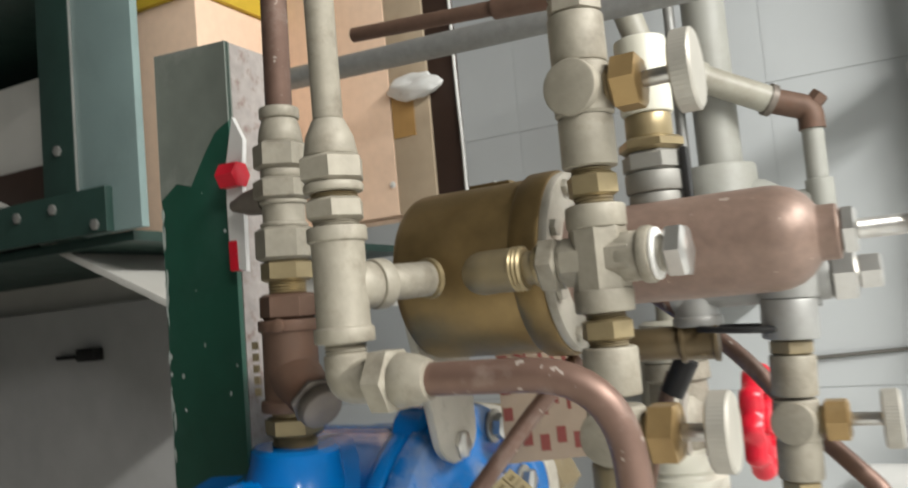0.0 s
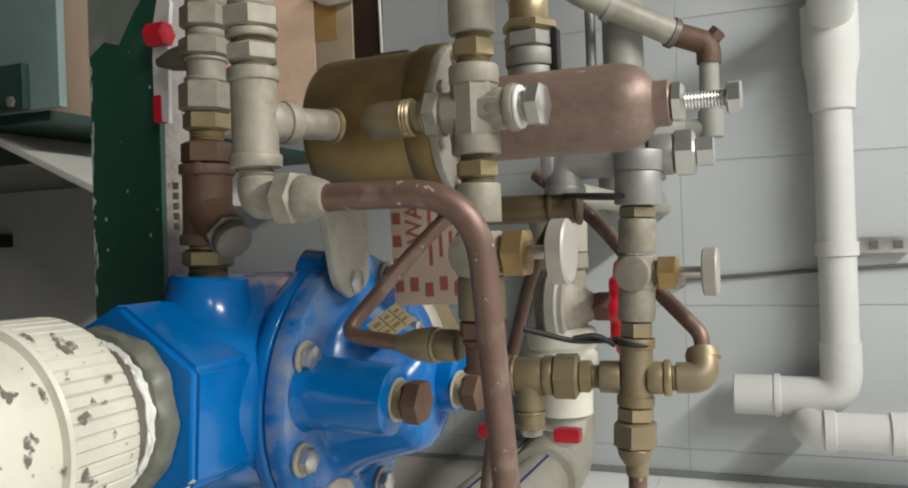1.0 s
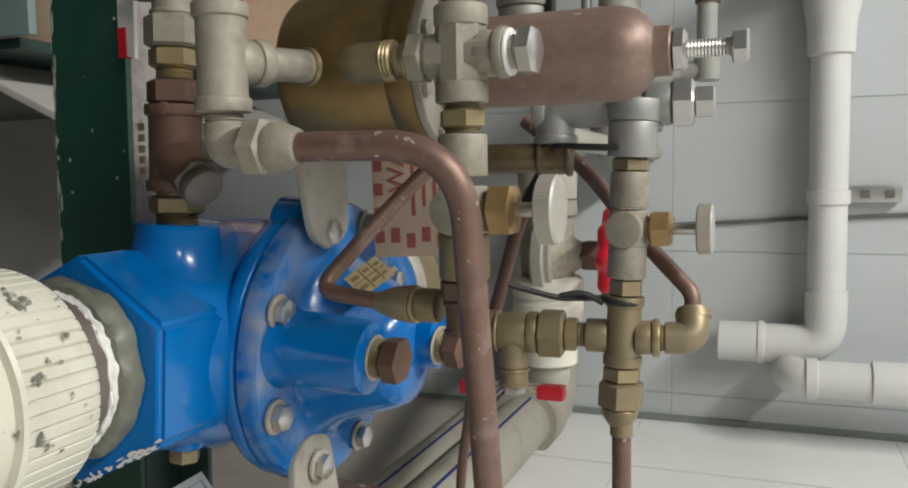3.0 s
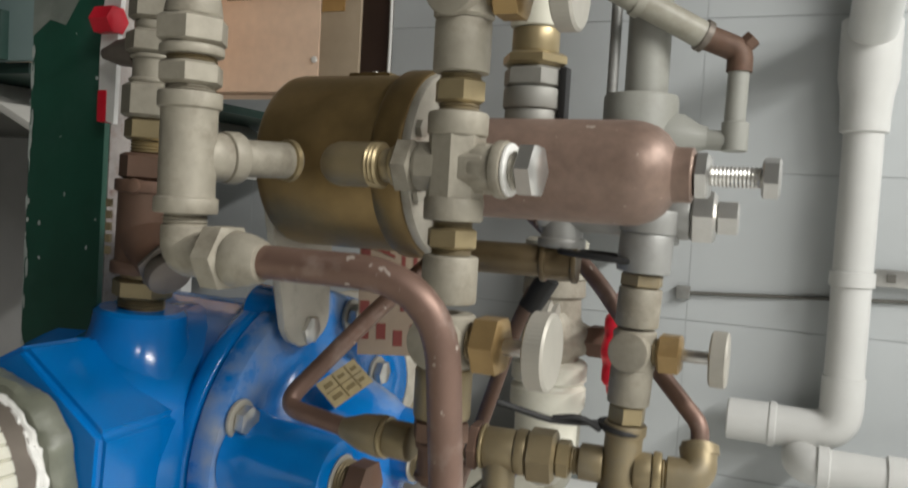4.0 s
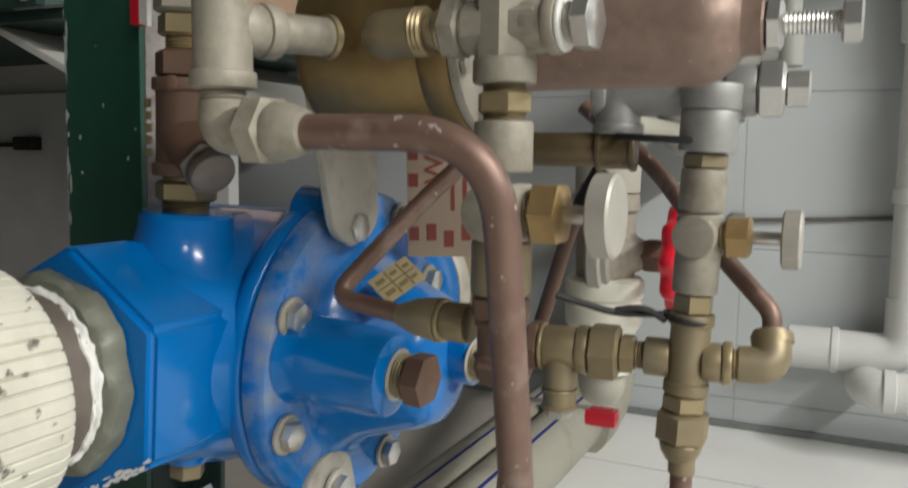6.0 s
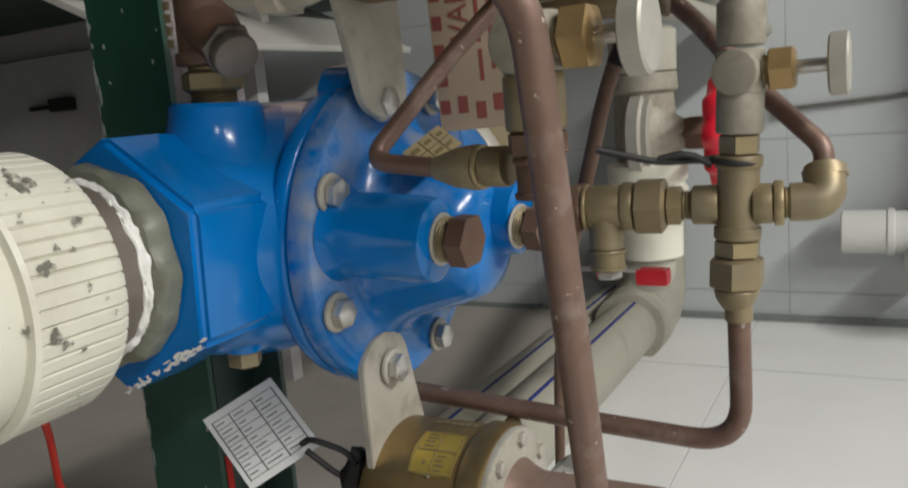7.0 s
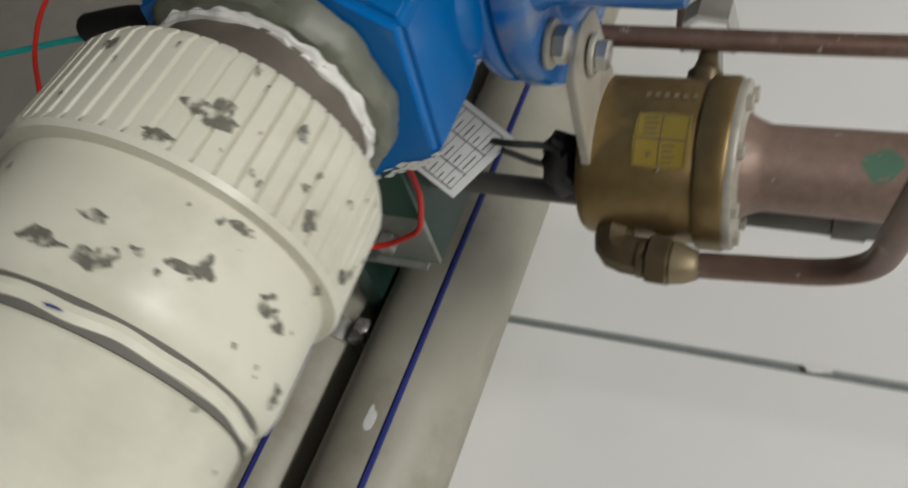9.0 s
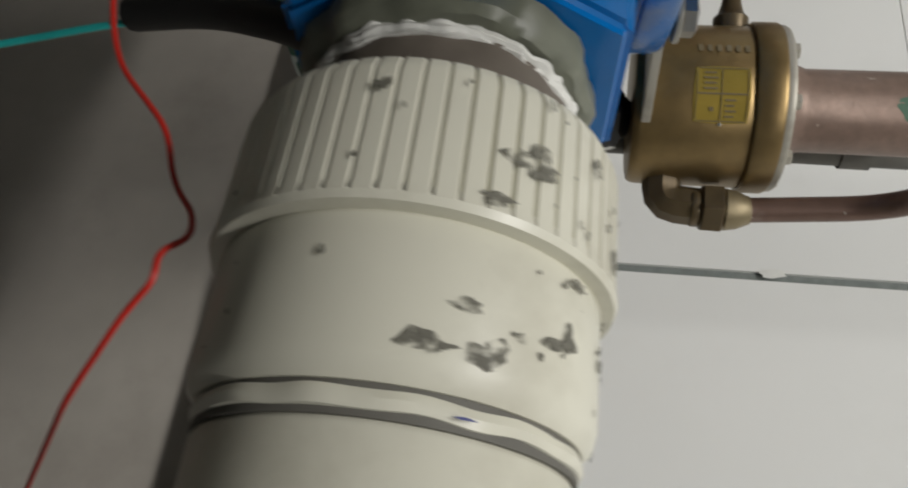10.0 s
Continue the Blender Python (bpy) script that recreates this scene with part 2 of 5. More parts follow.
def dust_ring(m, r0, r1, colour):
    """Pale dust where the bolts stand, about the local x axis between the radii, and on what faces up."""
    nt = m.node_tree
    N, L = nt.nodes, nt.links
    b = N["Principled BSDF"]
    old = b.inputs["Base Color"].links[0].from_socket
    tc, sep = N.new("ShaderNodeTexCoord"), N.new("ShaderNodeSeparateXYZ")
    L.new(tc.outputs["Object"], sep.inputs[0])
    com, ln = N.new("ShaderNodeCombineXYZ"), N.new("ShaderNodeVectorMath")
    L.new(sep.outputs[1], com.inputs[1])
    L.new(sep.outputs[2], com.inputs[2])
    ln.operation = "LENGTH"
    L.new(com.outputs[0], ln.inputs[0])
    mr = N.new("ShaderNodeMapRange")
    mr.inputs["From Min"].default_value, mr.inputs["From Max"].default_value = r0, r1
    L.new(ln.outputs["Value"], mr.inputs["Value"])
    n = N.new("ShaderNodeTexNoise")
    n.inputs["Scale"].default_value, n.inputs["Detail"].default_value = 28.0, 7.0
    L.new(tc.outputs["Object"], n.inputs["Vector"])
    nr = N.new("ShaderNodeMapRange")
    nr.inputs["From Min"].default_value, nr.inputs["From Max"].default_value, nr.inputs["To Max"].default_value = 0.42, 0.66, 0.72
    L.new(n.outputs["Fac"], nr.inputs["Value"])
    mul = N.new("ShaderNodeMath")
    mul.operation = "MULTIPLY"
    L.new(mr.outputs[0], mul.inputs[0])
    L.new(nr.outputs[0], mul.inputs[1])
    geo, sn = N.new("ShaderNodeNewGeometry"), N.new("ShaderNodeSeparateXYZ")
    L.new(geo.outputs["Normal"], sn.inputs[0])
    up = N.new("ShaderNodeMapRange")
    up.inputs["From Min"].default_value, up.inputs["From Max"].default_value = 0.30, 0.80
    L.new(sn.outputs[2], up.inputs["Value"])
    lie = N.new("ShaderNodeMath")
    lie.operation = "MULTIPLY"
    L.new(up.outputs[0], lie.inputs[0])
    L.new(nr.outputs[0], lie.inputs[1])
    ring_dust, mul = mul, N.new("ShaderNodeMath")
    mul.operation = "MAXIMUM"
    L.new(ring_dust.outputs[0], mul.inputs[0])
    L.new(lie.outputs[0], mul.inputs[1])
    mx = N.new("ShaderNodeMix")
    mx.data_type = "RGBA"
    mx.inputs["B"].default_value = (*colour, 1)
    L.new(mul.outputs[0], mx.inputs["Factor"])
    L.new(old, mx.inputs["A"])
    L.new(mx.outputs["Result"], b.inputs["Base Color"])
    rough = b.inputs["Roughness"].links[0].from_socket
    rm = N.new("ShaderNodeMix")
    rm.inputs["B"].default_value = 0.85
    L.new(mul.outputs[0], rm.inputs["Factor"])
    L.new(rough, rm.inputs["A"])
    L.new(rm.outputs["Result"], b.inputs["Roughness"])


dust_ring(DUSTBLUE, 0.070, 0.092, (0.36, 0.35, 0.31))

# ---------- mesh helpers ----------


def thing(name, label, category, group="", at=(0, 0, 0)):
    e = new(name)
    e.empty_display_size = 0.02
    e.location = at
    e["at"] = at
    return tagged(e, label, category, group)


def origin(ob):
    return Vector(ob.location) if ob.parent is None else origin(ob.parent) + Vector(ob.location)


def part(name, bm, material, parent=None, label="", smooth=40):
    bmesh.ops.recalc_face_normals(bm, faces=bm.faces)
    me = bpy.data.meshes.new(name)
    if parent is not None:
        o = origin(parent)
        for v in bm.verts:
            v.co -= o
    bm.to_mesh(me)
    bm.free()
    for mm in (material if isinstance(material, (list, tuple)) else [material]):
        me.materials.append(mm)
    if smooth:
        me.polygons.foreach_set("use_smooth", [True] * len(me.polygons))
        me.set_sharp_from_angle(angle=radians(smooth))
    ob = new(name, me)
    if parent is not None:
        ob.parent = parent
    if label:
        ob["label"] = label
    return ob


def axis_m(o, d, up=None):
    d = Vector(d).normalized()
    q = d.to_track_quat("Z", "Y")
    return Matrix.Translation(o) @ q.to_matrix().to_4x4()


def lathe(prof, m, n=32, bm=None, caps=True):
    """prof: (radius, height) pairs along local z."""
    bm = bm or bmesh.new()
    rings = []
    for r, h in prof:
        rings.append([bm.verts.new(m @ Vector((r * math.cos(2 * math.pi * i / n), r * math.sin(2 * math.pi * i / n), h))) for i in range(n)])
    for a, b in zip(rings, rings[1:]):
        for i in range(n):
            bm.faces.new((a[i], a[(i + 1) % n], b[(i + 1) % n], b[i]))
    if caps:
        bm.faces.new(rings[0][::-1])
        bm.faces.new(rings[-1])
    return bm


def cyl(r, h0, h1, m, n=32, bev=0.0015, bm=None):
    b = min(bev, r * 0.4, abs(h1 - h0) * 0.4)
    return lathe([(r - b, h0), (r - b * 0.3, h0 + b * 0.3), (r, h0 + b), (r, h1 - b), (r - b * 0.3, h1 - b * 0.3), (r - b, h1)], m, n, bm)


def hexa(af, h0, h1, m, bm=None, sides=6, ch=0.06):
    """A hexagon (across flats af) with chamfered corners."""
    r = af / 2 / math.cos(math.pi / sides)
    ri = af / 2 * 0.97
    c = min(af * ch, abs(h1 - h0) * 0.3)
    return lathe([(ri, h0), (r, h0 + c), (r, h1 - c), (ri, h1)], m, sides, bm)


def thread(r, h0, h1, m, pitch=0.0018, bm=None, n=20):
    k = max(2, int(abs(h1 - h0) / pitch))
    prof = []
    for i in range(k):
        a = h0 + (h1 - h0) * i / k
        b = h0 + (h1 - h0) * (i + 0.5) / k
        prof += [(r * 0.9, a), (r, b)]
    prof.append((r * 0.9, h1))
    return lathe(prof, m, n, bm)


def sweep(pts, r, n=14, bend=0.03, steps=7, bm=None):
    """A round tube along pts, with its corners rounded."""
    P = [Vector(p) for p in pts]
    path = [P[0]]
    for a, b, c in zip(P, P[1:], P[2:]):
        u, v = (a - b), (c - b)
        k = min(bend, u.length * 0.48, v.length * 0.48)
        s, e = b + u.normalized() * k, b + v.normalized() * k
        for i in range(steps + 1):
            t = i / steps
            path.append((1 - t) ** 2 * s + 2 * t * (1 - t) * b + t ** 2 * e)
    path.append(P[-1])
    bm = bm or bmesh.new()
    rings, x = [], None
    for i, p in enumerate(path):
        d = (path[min(i + 1, len(path) - 1)] - path[max(i - 1, 0)]).normalized()
        if x is None:
            x = d.orthogonal().normalized()
        x = (x - d * x.dot(d)).normalized()
        y = d.cross(x)
        rings.append([bm.verts.new(p + r * (math.cos(2 * math.pi * k / n) * x + math.sin(2 * math.pi * k / n) * y)) for k in range(n)])
    for a, b in zip(rings, rings[1:]):
        for i in range(n):
            bm.faces.new((a[i], a[(i + 1) % n], b[(i + 1) % n], b[i]))
    bm.faces.new(rings[0][::-1])
    bm.faces.new(rings[-1])
    return bm


def box(x0, x1, y0, y1, z0, z1, m=None, bev=0.0, bm=None):
    own = bm is None
    bm = bm or bmesh.new()
    m = m or Matrix.Identity(4)
    vs = [bm.verts.new(m @ Vector((x, y, z))) for x in (x0, x1) for y in (y0, y1) for z in (z0, z1)]
    for f in ((0, 1, 3, 2), (4, 6, 7, 5), (0, 4, 5, 1), (2, 3, 7, 6), (0, 2, 6, 4), (1, 5, 7, 3)):
        bm.faces.new([vs[i] for i in f])
    if bev and own:
        bmesh.ops.bevel(bm, geom=bm.edges[:], offset=bev, segments=2, profile=0.7, affect="EDGES")
    return bm


def extrude_outline(pts, depth, m, bev=0.0):
    """A flat outline (local x, y), given thickness along local z."""
    bm = bmesh.new()
    a = [bm.verts.new(m @ Vector((x, y, 0))) for x, y in pts]
    b = [bm.verts.new(m @ Vector((x, y, depth))) for x, y in pts]
    bm.faces.new(a[::-1])
    bm.faces.new(b)
    n = len(pts)
    for i in range(n):
        bm.faces.new((a[i], a[(i + 1) % n], b[(i + 1) % n], b[i]))
    if bev:
        bmesh.ops.bevel(bm, geom=bm.edges[:], offset=bev, segments=2, affect="EDGES")
    return bm


def chain(parent, o, d, segs):
    """Pieces end to end from o along d: (name, kind, length, radius, material[, second radius])."""
    o, d = Vector(o), Vector(d).normalized()
    h = 0.0
    for name, kind, ln, r, material, *more in segs:
        m = axis_m(o + d * h, d)
        if kind == "c":
            bm = cyl(r, 0, ln, m)
        elif kind == "h":
            bm = hexa(2 * r, 0, ln, m)
        elif kind == "t":
            bm = thread(r, 0, ln, m)
        elif kind == "n":
            r2 = more[0]
            bm = lathe([(r * 0.96, 0), (r, ln * 0.06), (r * 0.7 + r2 * 0.3, ln * 0.55), (r2 * 1.05, ln * 0.95), (r2, ln)], m)
        elif kind == "k":
            b, e = min(ln * 0.14, 0.0075), 0.0007
            half = [(r * 0.86, 0), (r * 0.97, e * 0.3), (r, e * 1.4), (r, b - e), (r * 0.985, b), (r * 0.90, b + e), (r * 0.885, b + e * 3)]
            bm = lathe(half + [(q, ln - h2) for q, h2 in half[::-1]], m)
        part(name, bm, material, parent)
        h += ln
    return o + d * h

# ---------- the room ----------
WALL_Y = 1.93
tagged(part("floor", box(-3.2, 3.0, -3.0, 1.93, -0.2, -0.004), GROUT, None, smooth=0), "glossy white tiled floor with dark grey joints", "floor", kind="structure")
tagged(part("wall_north", box(-3.2, 3.0, WALL_Y + 0.0015, 2.1, -0.2, 2.6), JOINT, None, smooth=0), "pale grey painted panel wall with fine joints", "wall", kind="structure")
# unseen walls and ceiling close the room; their dark colour weakens bounced light
tagged(part("wall_south", box(-3.2, 3.0, -3.2, -3.0, -0.2, 2.6), WALLD, None, smooth=0), "unseen room wall, near-black to cut bounced light", "wall", kind="structure")
tagged(part("wall_east", box(3.0, 3.2, -3.2, 2.1, -0.2, 2.6), WALLD, None, smooth=0), "unseen room wall, near-black to cut bounced light", "wall", kind="structure")
tagged(part("wall_west", box(-3.4, -3.2, -3.2, 2.1, -0.2, 2.6), WALLD, None, smooth=0), "unseen room wall, near-black to cut bounced light", "wall", kind="structure")
tagged(part("ceiling", box(-3.4, 3.2, -3.2, 2.1, 2.6, 2.75), CEIL, None, smooth=0), "unseen ceiling, darkened to cut bounced light", "ceiling", kind="structure")

# ---------- the blue valve ----------
AX, AZ = -0.364, 0.468          # the pipe's axis runs along y
CY, CX = 0.520, -0.2710          # cover centre and its face
DX = -0.0055                    # how far the cover sits back
valve = thing("deluge_valve", "glossy blue enamelled deluge valve with bolted cover, dusty round its bolts", "valve", at=(AX, CY, AZ))
my = axis_m((AX, 0, AZ), (0, 1, 0))
hexm = Matrix.Translation((AX, 0.352, AZ)) @ Matrix.Rotation(radians(-90), 4, "X")
bm = bmesh.new()
S = 0.0755
ring = lambda r, h, k=0.0: [(r * math.cos(radians(30 + 60 * i)), r * math.sin(radians(30 + 60 * i)), h) for i in range(6)]
layers = [[bm.verts.new(hexm @ Vector(p)) for p in ring(r, h)] for r, h in ((S, 0.0), (S, 0.048), (S * 0.95, 0.063), (S * 0.84, 0.092))]
bm.faces.new(layers[0][::-1])
bm.faces.new(layers[-1])
for a, b in zip(layers, layers[1:]):
    for i in range(6):
        bm.faces.new((a[i], a[(i + 1) % 6], b[(i + 1) % 6], b[i]))
bmesh.ops.bevel(bm, geom=bm.edges[:], offset=0.004, segments=3, affect="EDGES")
part("inlet_hexagon", bm, BLUE, valve)
mx = axis_m((DX, CY, AZ), (1, 0, 0))
part("body", lathe([(0.05, -0.50), (0.070, -0.485), (0.082, -0.45), (0.086, -0.40), (0.088, -0.36), (0.092, -0.325), (0.0965, -0.310), (0.102, -0.301), (0.1065, -0.298), (0.1075, -0.295), (0.1075, -0.2880), (0.1065, -0.2868), (0.1040, -0.2858), (0.1040, -0.2830)], mx, 64), BLUE, valve)
part("inlet_neck", lathe([(0.064, 0.395), (0.0695, 0.410), (0.0730, 0.422), (0.0770, 0.436), (0.0825, 0.455), (0.0860, 0.49), (0.084, 0.56), (0.066, 0.61)], my, 48), BLUE, valve)
part("outlet_neck", lathe([(0.066, 0.60), (0.066, 0.66), (0.073, 0.665), (0.073, 0.72), (0.07, 0.724)], my, 40), BLUE, valve)
part("cover", lathe([(0.1035, -0.2838), (0.1078, -0.2832), (0.1088, -0.2815), (0.1080, -0.271), (0.1065, -0.268), (0.103, -0.2665), (0.094, -0.2655), (0.079, -0.2655), (0.073, -0.2640), (0.066, -0.2585), (0.059, -0.248), (0.052, -0.230), (0.045, -0.212), (0.039, -0.202), (0.028, -0.198), (0.010, -0.197)], mx, 64), DUSTBLUE, valve, "blue cover filmed with pale dust")
boss = axis_m((DX, 0.446, AZ + 0.010), (1, 0, 0))
part("drain_boss", lathe([(0.030, -0.266), (0.0272, -0.261), (0.0262, -0.252), (0.0255, -0.207), (0.0240, -0.2005), (0.018, -0.198)], boss, 40), BLUE, valve)
boss2 = axis_m((DX, 0.535, AZ + 0.010), (1, 0, 0))
part("centre_boss", lathe([(0.034, -0.245), (0.028, -0.225), (0.0255, -0.205), (0.0245, -0.186), (0.021, -0.183)], boss2, 40), BLUE, valve)
bz = axis_m((-0.356, 0.434, 0), (0, 0, 1))
ring_o = part("outlet_ring", lathe([(0.066, 0.714), (0.074, 0.716), (0.0755, 0.719), (0.0755, 0.735), (0.074, 0.738), (0.058, 0.739)], my, 48), PLATE, valve, "pale sealing ring")
part("outlet_nut", hexa(0.134, 0.737, 0.80, my), BRASS, valve, "bronze outlet nut")
part("top_boss", lathe([(0.048, 0.515), (0.037, 0.529), (0.0318, 0.540), (0.0298, 0.548), (0.0288, 0.556), (0.026, 0.5585), (0.018, 0.5585)], bz, 36), BLUE, valve)
part("lower_boss", lathe([(0.010, 0.4000), (0.0130, 0.4012), (0.0145, 0.404), (0.018, 0.414)], axis_m((-0.34, 0.425, 0), (0, 0, 1)), 30), BLUE, valve)
part("lower_plug", hexa(0.019, 0.390, 0.4015, axis_m((-0.34, 0.425, 0), (0, 0, 1))), BRASS, valve, "brass plug under the body")
ear = axis_m((-0.306, 0.487, 0.562), (1, 0, 0))
part("hinge_lug", lathe([(0.014, 0), (0.017, 0.003), (0.017, 0.022), (0.014, 0.025)], ear, 30), BLUE, valve)
for k in range(8):
    a = radians(22.5 + 45 * k)
    by, bzz = CY + 0.095 * math.cos(a), AZ + 0.095 * math.sin(a)
    off = 0.005 if k in (2, 5) else 0.0
    m = axis_m((CX + off, by, bzz), (1, 0, 0))
    bolt = part("cover_bolt", hexa(0.0165, 0.003, 0.0105, m @ Matrix.Rotation(0.5 * k, 4, "Z")), STEEL, valve, "zinc-plated hexagon bolt")
    part("washer", cyl(0.0125, 0.0, 0.003, m, 24, 0.0008), PLATE, bolt)


def hex_plug(name, m, r, parent, mt=DARKF):
    p = part(name, hexa(2 * r, 0.008, 0.022, m), mt, parent, "rust-brown hexagon plug")
    part("plug_thread", thread(r * 0.98, 0.0, 0.008, m), BRASS, p)
    part("sealant_rim", lathe([(r * 1.0, -0.001), (r * 1.10, 0.0), (r * 1.12, 0.0010), (r * 1.0, 0.0018)], m, 24), PLATE, p, "pale crust of sealant")
    return p


valve.rotation_euler = (0, radians(4), 0)
plug = thing("drain_plug", "brown hexagon pipe plug screwed into the blue cover boss", "pipe plug", "cover plugs", (-0.196, 0.446, AZ))
hex_plug("plug_head", axis_m((-0.203, 0.446, AZ), (1, 0, -0.07)), 0.0138, plug)
plug = thing("drain_plug", "brown hexagon pipe plug screwed into the centre boss", "pipe plug", "cover plugs", (-0.19, 0.515, AZ))
hex_plug("plug_head", axis_m((-0.188, 0.522, AZ - 0.006), (1, -0.1, -0.07)), 0.0132, plug)

# ---------- cream union and supply pipe ----------
UX, UZN = AX - 0.003, AZ + 0.003      # the union sits a little off the valve axis
mu_ = axis_m((UX, -0.0035, UZN), (0, 1, 0))
union = thing("pipe_union", "cream plastic pipe union with ribbed nut, scuffed grey", "pipe union", at=(UX, 0.25, UZN))
bm = bmesh.new()
n = 448
prof = [(0.0473, 0.3135), (0.05859, 0.3130), (0.06557, 0.3110), (0.06815, 0.3055), (0.06901, 0.265), (0.06987, 0.2615), (0.0688, 0.259), (0.06235, 0.2585)]
rings = []
for j, (r, h) in enumerate(prof):
    row = []
    for i in range(n):
        q = r + (-0.0013 if i % 8 == 0 else 0.0003) * (1 if 2 <= j <= 4 else 0)
        a = 2 * math.pi * i / n
        row.append(bm.verts.new((UX + q * math.cos(a), h - 0.0035, UZN + q * math.sin(a))))
    rings.append(row)
for a, b in zip(rings, rings[1:]):
    for i in range(n):
        bm.faces.new((a[i], a[(i + 1) % n], b[(i + 1) % n], b[i]))
bm.faces.new(rings[0])
part("ribbed_nut", bm, PVC, union, smooth=25)
part("union_body", lathe([(0.06342, 0.2590), (0.0645, 0.257), (0.06504, 0.235), (0.06536, 0.219), (0.06428, 0.214), (0.06128, 0.2105)], mu_, 64), PVC, union)
part("seam_groove", lathe([(0.0602, 0.2115), (0.0602, 0.2015)], mu_, 64), GROOVE, union, "grimy groove")
bm = lathe([(0.05859, 0.2092), (0.06084, 0.2086), (0.06181, 0.2062), (0.06084, 0.2036), (0.05859, 0.2030)], mu_, 120)
for v in bm.verts:
    v.co += Vector(((v.co.x - UX), 0, v.co.z - UZN)).normalized() * noise.noise(v.co * 60) * 0.0012 + Vector((0, noise.noise(v.co * 45 + Vector((5, 2, 1))) * 0.0016, 0))
part("weld_bead", bm, PVC, union, "uneven cream weld bead")
supply = thing("supply_pipe", "cream plastic supply pipe running level to the valve", "pipe", at=(UX, -0.5, UZN))
part("pipe_barrel", lathe([(0.05805, 0.202), (0.05966, 0.1995), (0.0602, -3.0)], mu_, 64), PVC, supply)
nip = thing("valve_nipple", "grimy steel nipple wrapped in white thread tape", "pipe nipple", at=(UX, 0.335, UZN))
part("nipple_barrel", lathe([(0.04945, 0.300), (0.04945, 0.358)], mu_, 48), NIPPLE, nip)
bm = lathe([(0.04891, 0.3345), (0.05053, 0.335), (0.0501, 0.3365), (0.05139, 0.3378), (0.05031, 0.3392), (0.05139, 0.3405), (0.04891, 0.3415)], mu_, 120)
for v in bm.verts:
    d = noise.noise(v.co * 140) * 0.0022 + noise.noise(v.co * 420) * 0.0008
    v.co += Vector(((v.co.x - UX), 0, v.co.z - UZN)).normalized() * d + Vector((0, noise.noise(v.co * 90 + Vector((3, 1, 2))) * 0.0030, 0))
part("thread_tape", bm, TAPE, nip, "white thread-seal tape")
bm = lathe([(0.04945, 0.3400), (0.05375, 0.3405), (0.05697, 0.344), (0.05740, 0.3540), (0.05375, 0.3572)], mu_, 110)
for v in bm.verts:
    v.co += Vector(((v.co.x - UX), 0, v.co.z - UZN)).normalized() * (noise.noise(v.co * 55) * 0.004 + noise.noise(v.co * 200) * 0.001)
part("sealant_bead", bm, SEAL, nip, "lumpy grey-green sealant")


